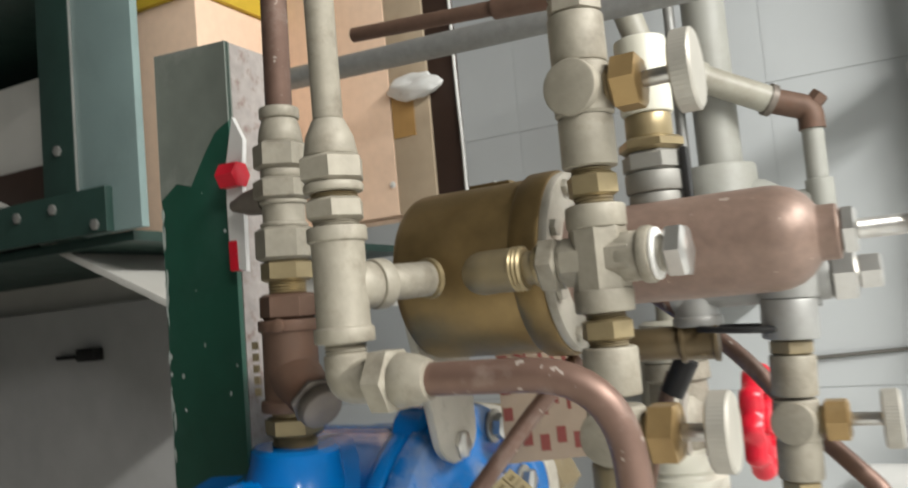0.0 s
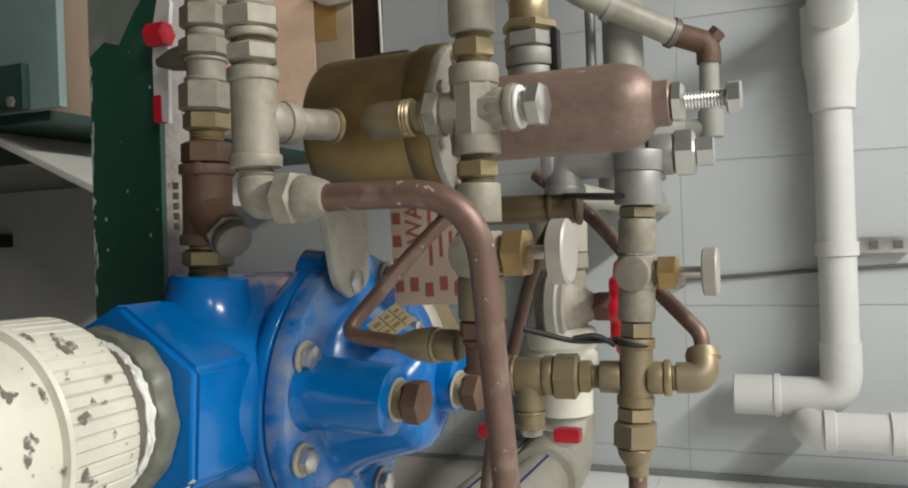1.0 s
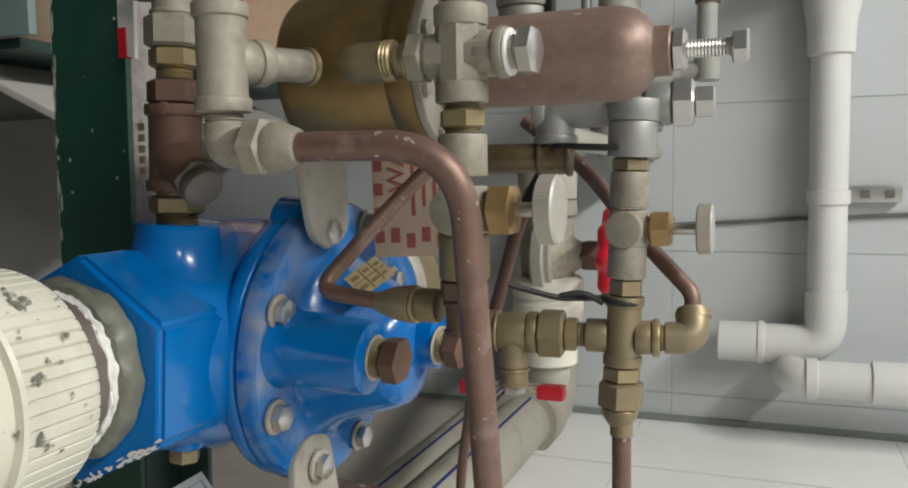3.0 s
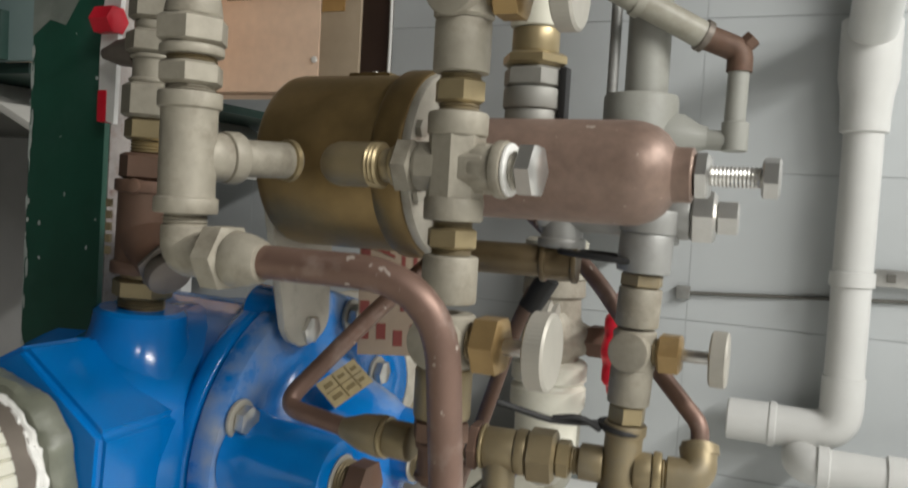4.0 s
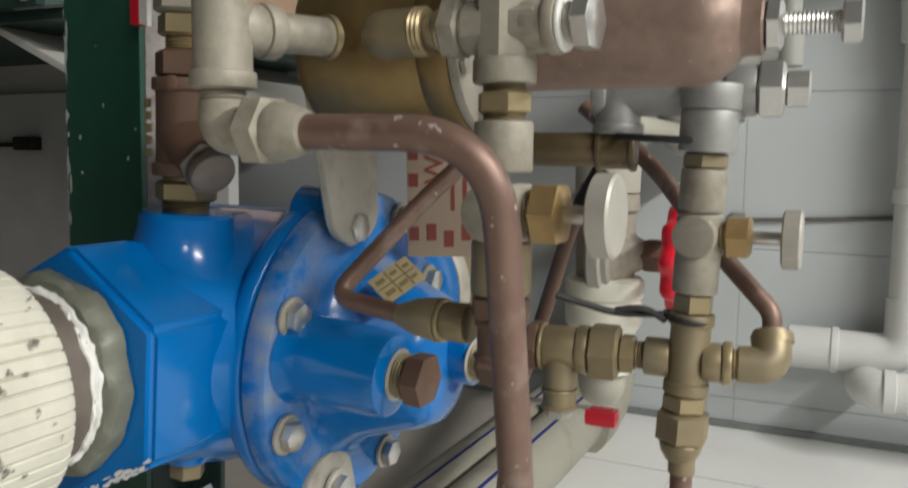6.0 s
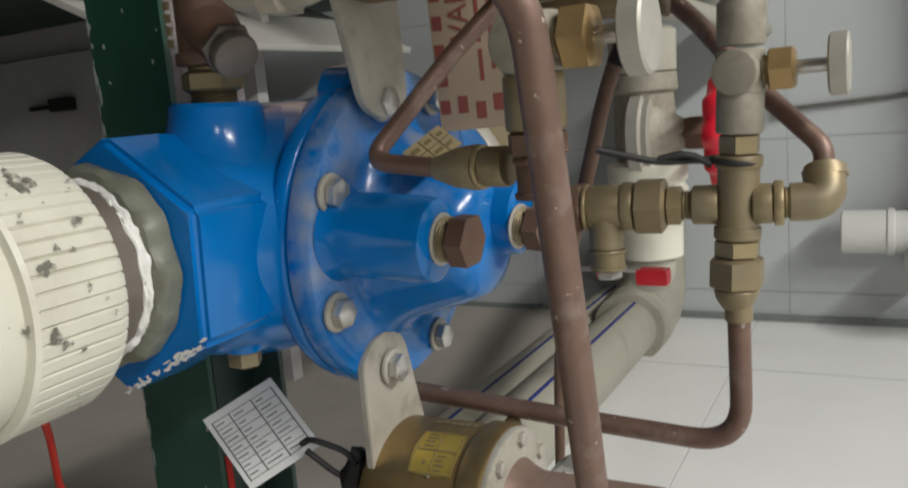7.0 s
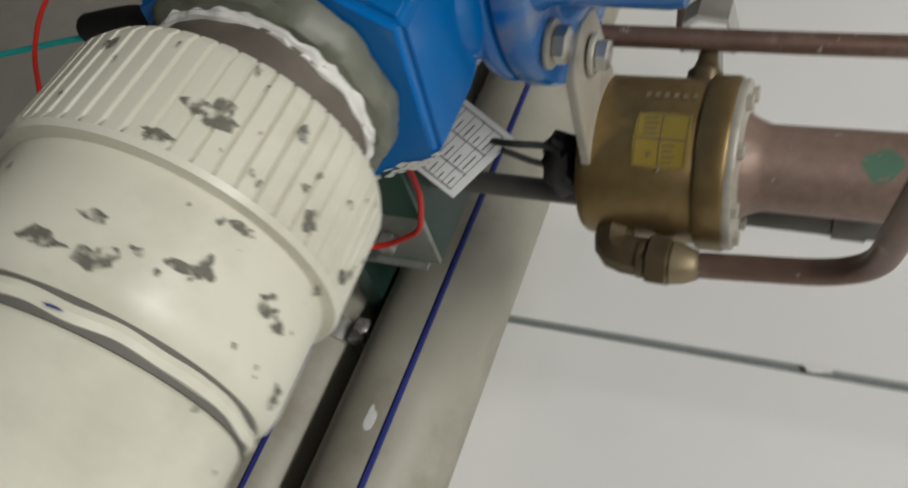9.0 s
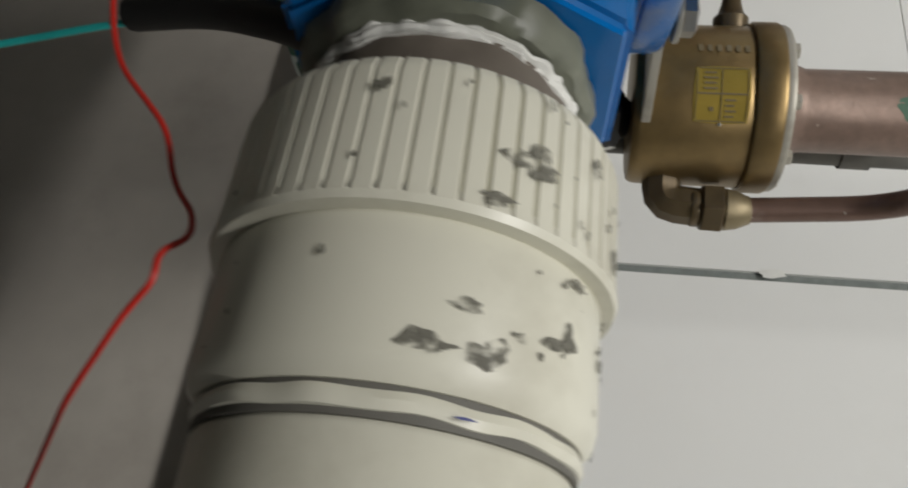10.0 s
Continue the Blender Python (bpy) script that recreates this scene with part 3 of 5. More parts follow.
# ---------- pressure actuators ----------
def actuator(name, label, y, z, cop, seed, dx=0.0, screw=0.027, rb=0.0268, f=-0.1755):
    """Bronze chamber with flange and copper body along +x, hung from a flat bracket."""
    t = thing(name, label, "actuator", "pressure actuators", (-0.20, y, z))
    m = axis_m((dx, y, z), (1, 0, 0))
    part("bronze_chamber", lathe([(0.046, -0.253), (0.0500, -0.252), (0.0517, -0.2495), (0.0522, -0.246), (0.0522, f - 0.0005), (0.0515, f + 0.0005)], m, 64), BRONZE, t, "dull yellow cast bronze chamber")
    part("chamber_flange", lathe([(0.0505, f), (0.0540, f + 0.0005), (0.0550, f + 0.002), (0.0550, f + 0.0155), (0.0540, f + 0.0175), (0.0505, f + 0.018)], m, 64), BRONZE, t)
    part("gasket_face", lathe([(0.0530, f + 0.0175), (0.0535, f + 0.0205), (0.0525, f + 0.0225), (0.034, f + 0.0235), (0.03, f + 0.0245)], m, 48), PLATE, t, "pale dusty flange face")
    for k in range(8):
        a = radians(22.5 + 45 * k + seed * 9)
        mm = axis_m((f + 0.0225 + dx, y + 0.0455 * math.cos(a), z + 0.0455 * math.sin(a)), (1, 0, 0))
        part("flange_screw", hexa(0.0088, 0, 0.004, mm), PLATE, t)
    L = cop - dx
    part("copper_body", lathe([(0.034, f + 0.0225), (0.0300, f + 0.029), (rb, f + 0.037), (rb, L - 0.022), (rb - 0.0007, L - 0.016), (rb - 0.0030, L - 0.009), (rb - 0.0070, L - 0.0035), (0.0165, L), (0.0150, L + 0.001), (0.0145, L + 0.003), (0.0145, L + 0.010), (0.013, L + 0.011)], m, 48), COPPERB, t, "brown copper cylinder")
    part("lock_nut", hexa(0.023, L + 0.011, L + 0.019, m), STEEL, t)
    st = part("adjusting_screw", thread(0.0055, L + 0.019, L + 0.019 + screw, m, 0.0019), STEEL, t)
    part("screw_head", hexa(0.0185, L + 0.017 + screw, L + 0.026 + screw, m @ Matrix.Rotation(0.3, 4, "Z")), STEEL, st)
    up = 1 if z < AZ else -1
    zb = AZ + up * -0.0878
    m2 = Matrix.Translation((-0.2585 + (dx + 0.011 if dx else 0), y, 0)) @ Matrix(((0, 0, 1, 0), (1, 0, 0, 0), (0, 1, 0, 0), (0, 0, 0, 1)))
    yo = (CY - 0.0364) - y
    pts = []
    for i in range(13):
        a = math.pi * i / 12
        pts.append((yo - 0.003 + 0.0265 * math.cos(a), zb + up * 0.0175 * math.sin(a)))
    for i in range(13):
        a = math.pi + math.pi * i / 12
        pts.append((0.040 * math.cos(a), z + up * 0.034 * math.sin(a)))
    part("bracket_plate", extrude_outline(pts, 0.0055, m2, 0.0008), PLATE, t, "grey plated flat steel bracket")
    return t, m


UY, UZ, LY, LZ = 0.465, 0.658, 0.493, 0.279
act_u, mu = actuator("pressure_actuator", "bronze and copper pressure actuator on a plated bracket above the valve", UY, UZ, -0.0245, 0, rb=0.0282)
act_l, ml = actuator("pressure_actuator", "bronze and copper pressure actuator on a plated bracket below the valve", LY, LZ, -0.076, 1, -0.0315, 0.008, f=-0.1815)
part("pad", box(-0.218, -0.190, UY - 0.008, UY + 0.010, UZ + 0.0500, UZ + 0.0538, None, 0.002), BRONZE, act_u)
part("pad_rivet", cyl(0.0020, UZ + 0.0535, UZ + 0.0552, axis_m((-0.204, UY, 0), (0, 0, 1)), 10, 0.0005), STEEL, act_u)


def patch(m, r, x0, x1, a0, a1, bm=None, rag=0.0, n=14, lift=0.0004):
    """A patch that hugs a cylinder of radius r about local z, from x0 to x1 and a0 to a1 degrees; rag roughens its outline."""
    bm = bm or bmesh.new()
    cx, ca, hx, ha = (x0 + x1) / 2, (a0 + a1) / 2, abs(x1 - x0) / 2, (a1 - a0) / 2
    seed = random.random() * 50
    rim = []
    for i in range(n):
        q = 2 * math.pi * i / n
        if rag:
            k = 1 + rag * (noise.noise(Vector((math.cos(q) * 0.9 + seed, math.sin(q) * 0.9, seed))) + 0.4 * noise.noise(Vector((math.cos(q) * 3 + seed, math.sin(q) * 3, seed))))
            u, v = math.cos(q) * k, math.sin(q) * k
        else:
            c, t = math.cos(q), math.sin(q)
            g = max(abs(c), abs(t)) ** 0.85
            u, v = c / g, t / g
        rim.append((cx + hx * u, radians(ca + ha * v)))
    at = lambda x, a: m @ Vector(((r + lift) * math.cos(a), (r + lift) * math.sin(a), x))
    mid = bm.verts.new(at(cx, radians(ca)))
    inner = [bm.verts.new(at(cx + (x - cx) * 0.5, radians(ca) + (a - radians(ca)) * 0.5)) for x, a in rim]
    outer = [bm.verts.new(at(x, a)) for x, a in rim]
    for i in range(n):
        j = (i + 1) % n
        bm.faces.new((mid, inner[i], inner[j]))
        bm.faces.new((inner[i], outer[i], outer[j], inner[j]))
    return bm


def angle_at(m, r, x, p):
    """The degrees, about local z, at which the world point p lies."""
    q = m.inverted() @ Vector(p)
    return math.degrees(math.atan2(q.y, q.x))


# smear of green paint and a nameplate on the lower actuator
a = angle_at(ml, 0.05, 0, (0, LY - 0.028, LZ + 0.05))
part("green_patch", patch(ml, 0.0265, -0.092, -0.074, a - 22, a + 18, rag=0.8), GREENP, act_l, "smear of green paint")
plate = part("nameplate", patch(ml, 0.0522, -0.2180, -0.1850, a - 19, a + 19, n=24), LABEL, act_l, "yellow brass nameplate")
for x0, x1, a0, a1 in ((-0.2165, -0.1865, -1, 0.2), (-0.2165, -0.1865, 17, 17.8), (-0.2165, -0.1865, -17.8, -17), (-0.2020, -0.2014, -17, 17), (-0.2165, -0.2160, -17, 17), (-0.1870, -0.1865, -17, 17)):
    part("table_rule", patch(ml, 0.0527, x0, x1, a + a0, a + a1, n=8), LABELINK, plate)
for k in range(4):
    part("print_bar", patch(ml, 0.0527, -0.2125, -0.2050 + 0.001 * (k % 2), a - 15 + k * 3.5, a - 13.6 + k * 3.5, n=8), LABELINK, plate)
    part("print_bar", patch(ml, 0.0527, -0.1995, -0.1930 - 0.001 * (k % 2), a + 3 + k * 3.5, a + 4.3 + k * 3.5, n=8), LABELINK, plate)
part("stamp_dot", patch(ml, 0.0527, -0.2085, -0.2060, a + 8, a + 11, n=10), LABELINK, plate)
part("plate_rivet", cyl(0.0011, 0.0522, 0.0534, axis_m((-0.2330, LY, LZ), (0, -0.75, 0.66)), 10, 0.0003), STEEL, plate)
for k in range(6):
    part("cast_mark", patch(ml, 0.0524, -0.216 + k * 0.0055, -0.213 + k * 0.0055, a - 37, a - 31, n=8), BRASS, act_l)
part("port_stub", lathe([(0.0105, 0.048), (0.0115, 0.052), (0.0115, 0.060), (0.0085, 0.063), (0.0065, 0.070), (0.0058, 0.076)], axis_m((-0.222, LY, LZ), (0, 1, 0.42)), 24), DARKBR, act_l, "dark brass port stub")

# scuffs on the union and its nut
random.seed(4)
bm = bmesh.new()
for y, deg, sx, sa in ((0.2790, 53, 0.012, 8), (0.2620, 62, 0.004, 5), (0.267, 15, 0.008, 4), (0.275, 22, 0.004, 2), (0.3008, 49, 0.005, 2), (0.2703, -14, 0.007, 3), (0.2175, 72, 0.006, 8), (0.2185, 58, 0.008, 6), (0.2300, 66, 0.004, 5), (0.2256, 50, 0.003, 2.5), (0.2320, 33, 0.008, 3), (0.2290, 36, 0.004, 6), (0.250, 29, 0.003, 4), (0.236, 11, 0.006, 5), (0.233, 4, 0.005, 4), (0.2536, -7, 0.004, 3), (0.2165, -14, 0.007, 6), (0.218, -41, 0.004, 5), (0.294, 93, 0.004, 3), (0.285, 4, 0.003, 2), (0.2646, -9, 0.006, 4), (0.290, 30, 0.005, 2.5)):
    r = 0.0654 if y < 0.258 else 0.0697
    ang = angle_at(mu_, r, 0, (UX + math.cos(radians(deg)), 0, UZN + math.sin(radians(deg))))
    patch(mu_, r, y + 0.0035 - sx / 2, y + 0.0035 + sx / 2, ang - sa * 0.8, ang + sa * 0.8, bm, 1.1, 26)
for k in range(60):
    y = random.choice((random.uniform(0.214, 0.256), random.uniform(0.266, 0.305), random.uniform(0.08, 0.20)))
    r = 0.0653 if y < 0.26 and y > 0.21 else 0.0700 if y > 0.26 else 0.0603
    q = random.uniform(0.0004, 0.0016)
    ang = angle_at(mu_, r, 0, (UX + r * math.sin(random.uniform(-1.2, 2.2)), 0, UZN + r * random.uniform(-0.2, 1)))
    patch(mu_, r, y - q, y + q, ang - q * 700, ang + q * 700, bm, 0.9, 10)
tagged(part("scuff", bm, SCUFF, union, "dark grey scuff marks"), kind="stuff")
part("blue_ink_mark", patch(mu_, 0.0613, 0.2043, 0.2052, angle_at(mu_, 1, 0, (UX + 0.028, 0, UZN + 0.05)) - 3, angle_at(mu_, 1, 0, (UX + 0.028, 0, UZN + 0.05)) + 3, rag=0.5, lift=0.0016), STRIPE, union)
bm = bmesh.new()
for k in range(46):
    t = random.choice((random.uniform(0.0, 0.35), random.uniform(0.25, 0.75), random.uniform(0.7, 1.0)))
    w, h = random.uniform(0.001, 0.0075) * random.random() + 0.0008, random.uniform(0.0004, 0.0018)
    x, z = AX + 0.066 - 0.066 * t, AZ - 0.0378 - 0.0378 * t
    up = 0.0008 + 0.0042 * random.random() ** 2
    c = Vector((x - 0.3 * up, 0.3515 - k * 0.00001, z + up))
    ed, no = Vector((-0.868, 0, -0.497)), Vector((-0.497, 0, 0.868))
    vs = [bm.verts.new(c + ed * (w * math.cos(i * 0.7) * random.uniform(0.5, 1)) + no * (h * math.sin(i * 0.7) * random.uniform(0.4, 1))) for i in range(9)]
    bm.faces.new(vs)
tagged(part("paint_chip", bm, TAPE, valve, "chipped white undercoat along the lower edge"), kind="stuff")
# ---------- trim columns ----------
C1 = (-0.240, 0.345)


def col(xy, z):
    return (xy[0], xy[1], z)


t1 = thing("union_riser", "tarnished grey brass union, tee and elbow on a vertical riser", "pipe fitting", at=col(C1, 0.65))
chain(t1, col(C1, 0.624), (0, 0, 1), [("tee_barrel", "k", 0.059, 0.0155, GREYF), ("nipple_thread", "t", 0.003, 0.0125, GREYF), ("union_hexagon", "h", 0.0115, 0.0138, GREYF), ("union_thread", "t", 0.003, 0.0125, BRASS), ("union_ring", "c", 0.005, 0.0155, GREYF), ("union_nut", "h", 0.014, 0.0152, GREYF), ("union_cone", "n", 0.019, 0.0140, GREYF, 0.0085), ("riser_tube", "c", 0.9, 0.0078, GREYF)])
br = Vector((0.022, 0.068, 0.003)).normalized()
chain(t1, Vector(col(C1, 0.652)) + br * 0.006, br, [("tee_branch", "c", 0.014, 0.0125, GREYF), ("branch_collar", "c", 0.009, 0.0135, GREYF), ("branch_nipple", "c", 0.036, 0.0098, GREYF), ])
part("braze_ring", lathe([(0.008, 0.059), (0.0115, 0.0595), (0.0115, 0.0625), (0.008, 0.063)], axis_m(Vector(col(C1, 0.652)), br), 24), BRASSN, t1)
part("elbow_neck", thread(0.011, 0.611, 0.625, axis_m(col(C1, 0), (0, 0, 1))), GREYF, t1)
part("elbow", sweep([col(C1, 0.618), col(C1, 0.6045), (-0.220, 0.343, 0.6045)], 0.0115, 18, 0.012), GREYF, t1)
chain(t1, (-0.222, 0.343, 0.6045), (1, -0.02, -0.02), [("flare_hexagon", "h", 0.014, 0.0145, GREYF), ("flare_cone", "n", 0.017, 0.0135, GREYF, 0.0095)])

big = thing("copper_trim_tube", "dull brown bent copper tube with scuffed bends", "copper tube", "copper tubes", (-0.112, 0.37, 0.45))
part("tube", sweep([(-0.205, 0.343, 0.604), (-0.103, 0.350, 0.603), (-0.1015, 0.378, 0.435), (-0.1120, 0.434, 0.262), (-0.215, 0.4262, 0.2605)], 0.0080, 18, 0.042, 10), COPPER, big)
part("ferrule", cyl(0.0094, 0.0, 0.006, axis_m((-0.2120, 0.4263, 0.2605), (1, 0.07, 0)), 20, 0.001), BRASS, big, "dull brass ferrule")
le = thing("actuator_elbow", "dark brass elbow and flare nut on the lower chamber", "pipe elbow", at=(-0.25, 0.43, 0.255))
part("elbow", sweep([(-0.261, 0.462, 0.268), (-0.261, 0.430, 0.259), (-0.236, 0.4270, 0.2605)], 0.0125, 8, 0.010, 3), DARKBR, le)
chain(le, (-0.243, 0.4268, 0.2605), (1, -0.02, 0), [("elbow_collar", "c", 0.006, 0.0125, DARKBR), ("flare_nut", "h", 0.015, 0.0142, DARKBR), ("nut_shoulder", "n", 0.015, 0.0135, BRASS, 0.009)])

C2 = (-0.350, 0.434)
t2 = thing("body_riser", "rusty brown relief fitting and brass nipples on the blue valve", "pipe fitting", at=col(C2, 0.60))
chain(t2, col(C2, 0.556), (0.03, 0, 1), [("nipple_thread", "t", 0.008, 0.0150, BRASS), ("nipple_hexagon", "h", 0.013, 0.0165, BRASSN), ("nipple_neck", "c", 0.003, 0.014, BRASS), ("relief_body", "k", 0.060, 0.0205, DARKF), ("relief_cap", "h", 0.017, 0.0165, DARKF), ("brass_neck", "t", 0.008, 0.0130, BRASSN), ("brass_hexagon", "h", 0.014, 0.0150, BRASSN), ("hexagon_collar", "h", 0.022, 0.0175, GREYF), ("cock_body", "k", 0.018, 0.0160, GREYF), ("hexagon_nut", "h", 0.015, 0.0172, GREYF), ("ring", "c", 0.006, 0.0145, GREYF), ("union_nut", "h", 0.018, 0.0165, GREYF), ("union_cone", "n", 0.016, 0.0150, GREYF, 0.0115), ("collar", "c", 0.008, 0.0135, GREYF), ("riser_tube", "c", 0.9, 0.0090, COPPER)])
sd = Vector((0.78, -0.30, -0.55)).normalized()
s0 = Vector((C2[0], C2[1], 0.606))
part("strainer_branch", lathe([(0.0175, 0.0), (0.0175, 0.014), (0.0155, 0.024), (0.0145, 0.032)], axis_m(s0, sd), 28), DARKF, t2)
part("strainer_cap", hexa(0.029, 0.031, 0.036, axis_m(s0, sd)), NIPPLE, t2, "dull grey strainer cap")
part("cap_end", cyl(0.0145, 0.036, 0.046, axis_m(s0, sd), 28, 0.003), NIPPLE, t2)
part("body_lug", cyl(0.005, 0.010, 0.021, axis_m((C2[0] + 0.004, C2[1], 0.634), (0.2, -1, 0.1)), 16, 0.002), DARKF, t2)
chain(t2, (C2[0] - 0.008, C2[1], 0.722), (-1, 0.1, 0), [("cock_spigot", "n", 0.034, 0.0105, NIPPLE, 0.004)])
for k in range(5):
    part("cast_letter_bar", box(-0.3665, -0.3625, 0.4175, 0.4195, 0.592 + k * 0.0075, 0.597 + k * 0.0075), BRASS, t2)
lev = thing("ball_valve_lever", "white butterfly lever with red plastic tips behind the green post", "valve lever", at=(-0.400, 0.455, 0.725))
bm = extrude_outline([(-0.008, -0.046), (0.006, -0.05), (0.008, 0.02), (0.011, 0.044), (0.002, 0.062), (-0.006, 0.03), (-0.008, 0.0)], 0.004, Matrix.Translation((-0.400, 0.452, 0.727)) @ Matrix.Rotation(radians(90), 4, "X"))
part("lever", bm, WHITEP, lev)
part("red_tip", hexa(0.017, 0, 0.018, axis_m((-0.408, 0.446, 0.746), (1, 0, 0))), RED, lev, "red plastic tip")
part("red_tip", box(-0.4085, -0.4005, 0.447, 0.456, 0.678, 0.700, None, 0.002), RED, lev, "red plastic tip")

# the cross column with two needle valves
C3 = (-0.121, 0.401)


def needle(parent, at, r=0.0135, knob=0.0175, reach=0.030, gland=0.0240):
    """Round body with a brass gland and a knurled hand knob on the +x side."""
    x, y, z = at
    part("valve_body", lathe([(r * 0.9, z - 0.0135), (r, z - 0.012), (r * 1.02, z), (r, z + 0.012), (r * 0.9, z + 0.0135)], axis_m((x, y, 0), (0, 0, 1)), 28), GREYF, parent)
    part("body_face", cyl(r * 0.95, -0.001, r * 1.12, axis_m((x, y, z), (-0.1, -1, 0)), 28), GREYF, parent)
    m = axis_m((x + r * 0.7, y, z), (1, 0, 0))
    part("gland_neck", thread(0.0095, 0.0, 0.007, m), BRASS, parent)
    part("gland_nut", hexa(gland, 0.006, 0.021, m), GLAND, parent, "yellow brass gland nut")
    part("spindle", cyl(0.0042, 0.020, reach + 0.004, m, 16), STEEL, parent)
    n = 110
    bm = bmesh.new()
    rows = []
    for j, (rr, h) in enumerate([(knob * 0.9, 0), (knob, 0.0012), (knob, 0.0098), (knob * 0.93, 0.011), (knob * 0.5, 0.0113)]):
        rows.append([bm.verts.new(m @ Vector(((rr + (0.00022 if (i % 2) and j in (1, 2) else 0)) * math.cos(2 * math.pi * i / n), (rr + (0.00022 if (i % 2) and j in (1, 2) else 0)) * math.sin(2 * math.pi * i / n), reach + h))) for i in range(n)])
    for a, b in zip(rows, rows[1:]):
        for i in range(n):
            bm.faces.new((a[i], a[(i + 1) % n], b[(i + 1) % n], b[i]))
    bm.faces.new(rows[0][::-1])
    bm.faces.new(rows[-1])
    part("hand_knob", bm, KNOB, parent, "knurled pale metal knob", smooth=20)


t3 = thing("cross_riser", "tarnished brass cross fitting with stacked couplings", "pipe fitting", at=col(C3, 0.654))
chain(t3, col(C3, 0.6275), (0, 0, 1), [("lower_collar", "c", 0.012, 0.0150, GREYF), ("cross_core", "c", 0.030, 0.0125, GREYF), ("upper_collar", "c", 0.012, 0.0152, GREYF), ("nipple_thread", "t", 0.004, 0.0105, BRASS), ("nipple_hexagon", "h", 0.012, 0.0115, BRASSN), ("nipple_thread", "t", 0.003, 0.0105, BRASS), ("coupling", "c", 0.026, 0.0142, GREYF)])
chain(t3, col(C3, 0.6275), (0, 0, -1), [("nipple_thread", "t", 0.003, 0.0105, BRASS), ("nipple_hexagon", "h", 0.011, 0.0115, BRASSN), ("nipple_thread", "t", 0.003, 0.0105, BRASS), ("coupling", "c", 0.024, 0.0140, GREYF)])
nv = thing("needle_valve", "brass needle valve with a pale knurled knob", "needle valve", "needle valves", col(C3, 0.568))
needle(nv, col(C3, 0.568), 0.0146, 0.0190, 0.0345, 0.0265)
chain(nv, col(C3, 0.5545), (0, 0, -1), [("lower_socket", "c", 0.026, 0.0145, BRASS), ("reducer", "h", 0.012, 0.013, DARKF), ("bottom_elbow", "k", 0.020, 0.0125, DARKF)])
nv2 = thing("needle_valve", "brass needle valve with a pale knurled knob above the cross", "needle valve", "needle valves", col(C3, 0.742))
needle(nv2, col(C3, 0.740), 0.0152, 0.0200, 0.0365, 0.0255)
chain(nv2, col(C3, 0.7535), (0, 0, 1), [("upper_socket", "c", 0.026, 0.0145, GREYF), ("reducer", "h", 0.010, 0.0125, GREYF), ("upper_elbow", "k", 0.024, 0.0135, GREYF), ("riser", "c", 0.6, 0.0085, GREYF)])
m = axis_m(col(C3, 0.654), (-1, 0, 0))
chain(t3, (C3[0] - 0.010, C3[1], 0.654), (-1, 0, 0), [("cross_arm", "c", 0.010, 0.0122, GREYF), ("arm_hexagon", "h", 0.011, 0.0128, GREYF), ("arm_rim", "c", 0.003, 0.0108, BRASSN), ("arm_neck", "c", 0.006, 0.0088, BRASS), ("neck_thread", "t", 0.007, 0.0122, BRASSN)])
part("chamber_elbow", sweep([(-0.167, 0.402, 0.654), (-0.190, 0.402, 0.654), (-0.190, 0.425, 0.654)], 0.0118, 20, 0.009), BRASS, t3)
hub = Matrix.Translation(col(C3, 0.654)) @ Matrix.Rotation(radians(22.5 - 12), 4, "Z")
part("cross_hub", hexa(0.0270, -0.022, 0.022, hub, sides=8), GREYF, t3)
part("cross_bar", hexa(0.0245, -0.019, 0.019, axis_m(col(C3, 0.654), (1, 0, 0)) @ Matrix.Rotation(radians(22.5), 4, "Z"), sides=8), GREYF, t3)
chain(t3, (C3[0] + 0.010, C3[1], 0.654), (1, -0.05, 0), [("plug_arm", "c", 0.012, 0.0125, GREYF), ("plug_collar", "c", 0.006, 0.0142, GREYF), ("tape_ring", "c", 0.0025, 0.0130, TAPE), ("plug_thread", "t", 0.004, 0.0095, PLATE), ("plug_head", "h", 0.010, 0.0118, STEEL)])

# small copper tube from the column's foot to the actuator behind
sm = thing("small_copper_tube", "thin brown copper tube bent into a sharp hook", "copper tube", "copper tubes", (-0.19, 0.42, 0.53))
chain(sm, (-0.137, 0.403, 0.512), (-1, 0.10, 0.0), [("nut_body", "c", 0.014, 0.0100, BRASS), ("nut_rim", "c", 0.003, 0.0112, BRASSN), ("flare_nut", "n", 0.026, 0.0115, BRASS, 0.006)])
part("tube", sweep([(-0.176, 0.407, 0.512), (-0.224, 0.412, 0.517), (-0.186, 0.450, 0.572), (-0.165, 0.475, 0.600)], 0.0052, 14, 0.014), COPPER, sm)

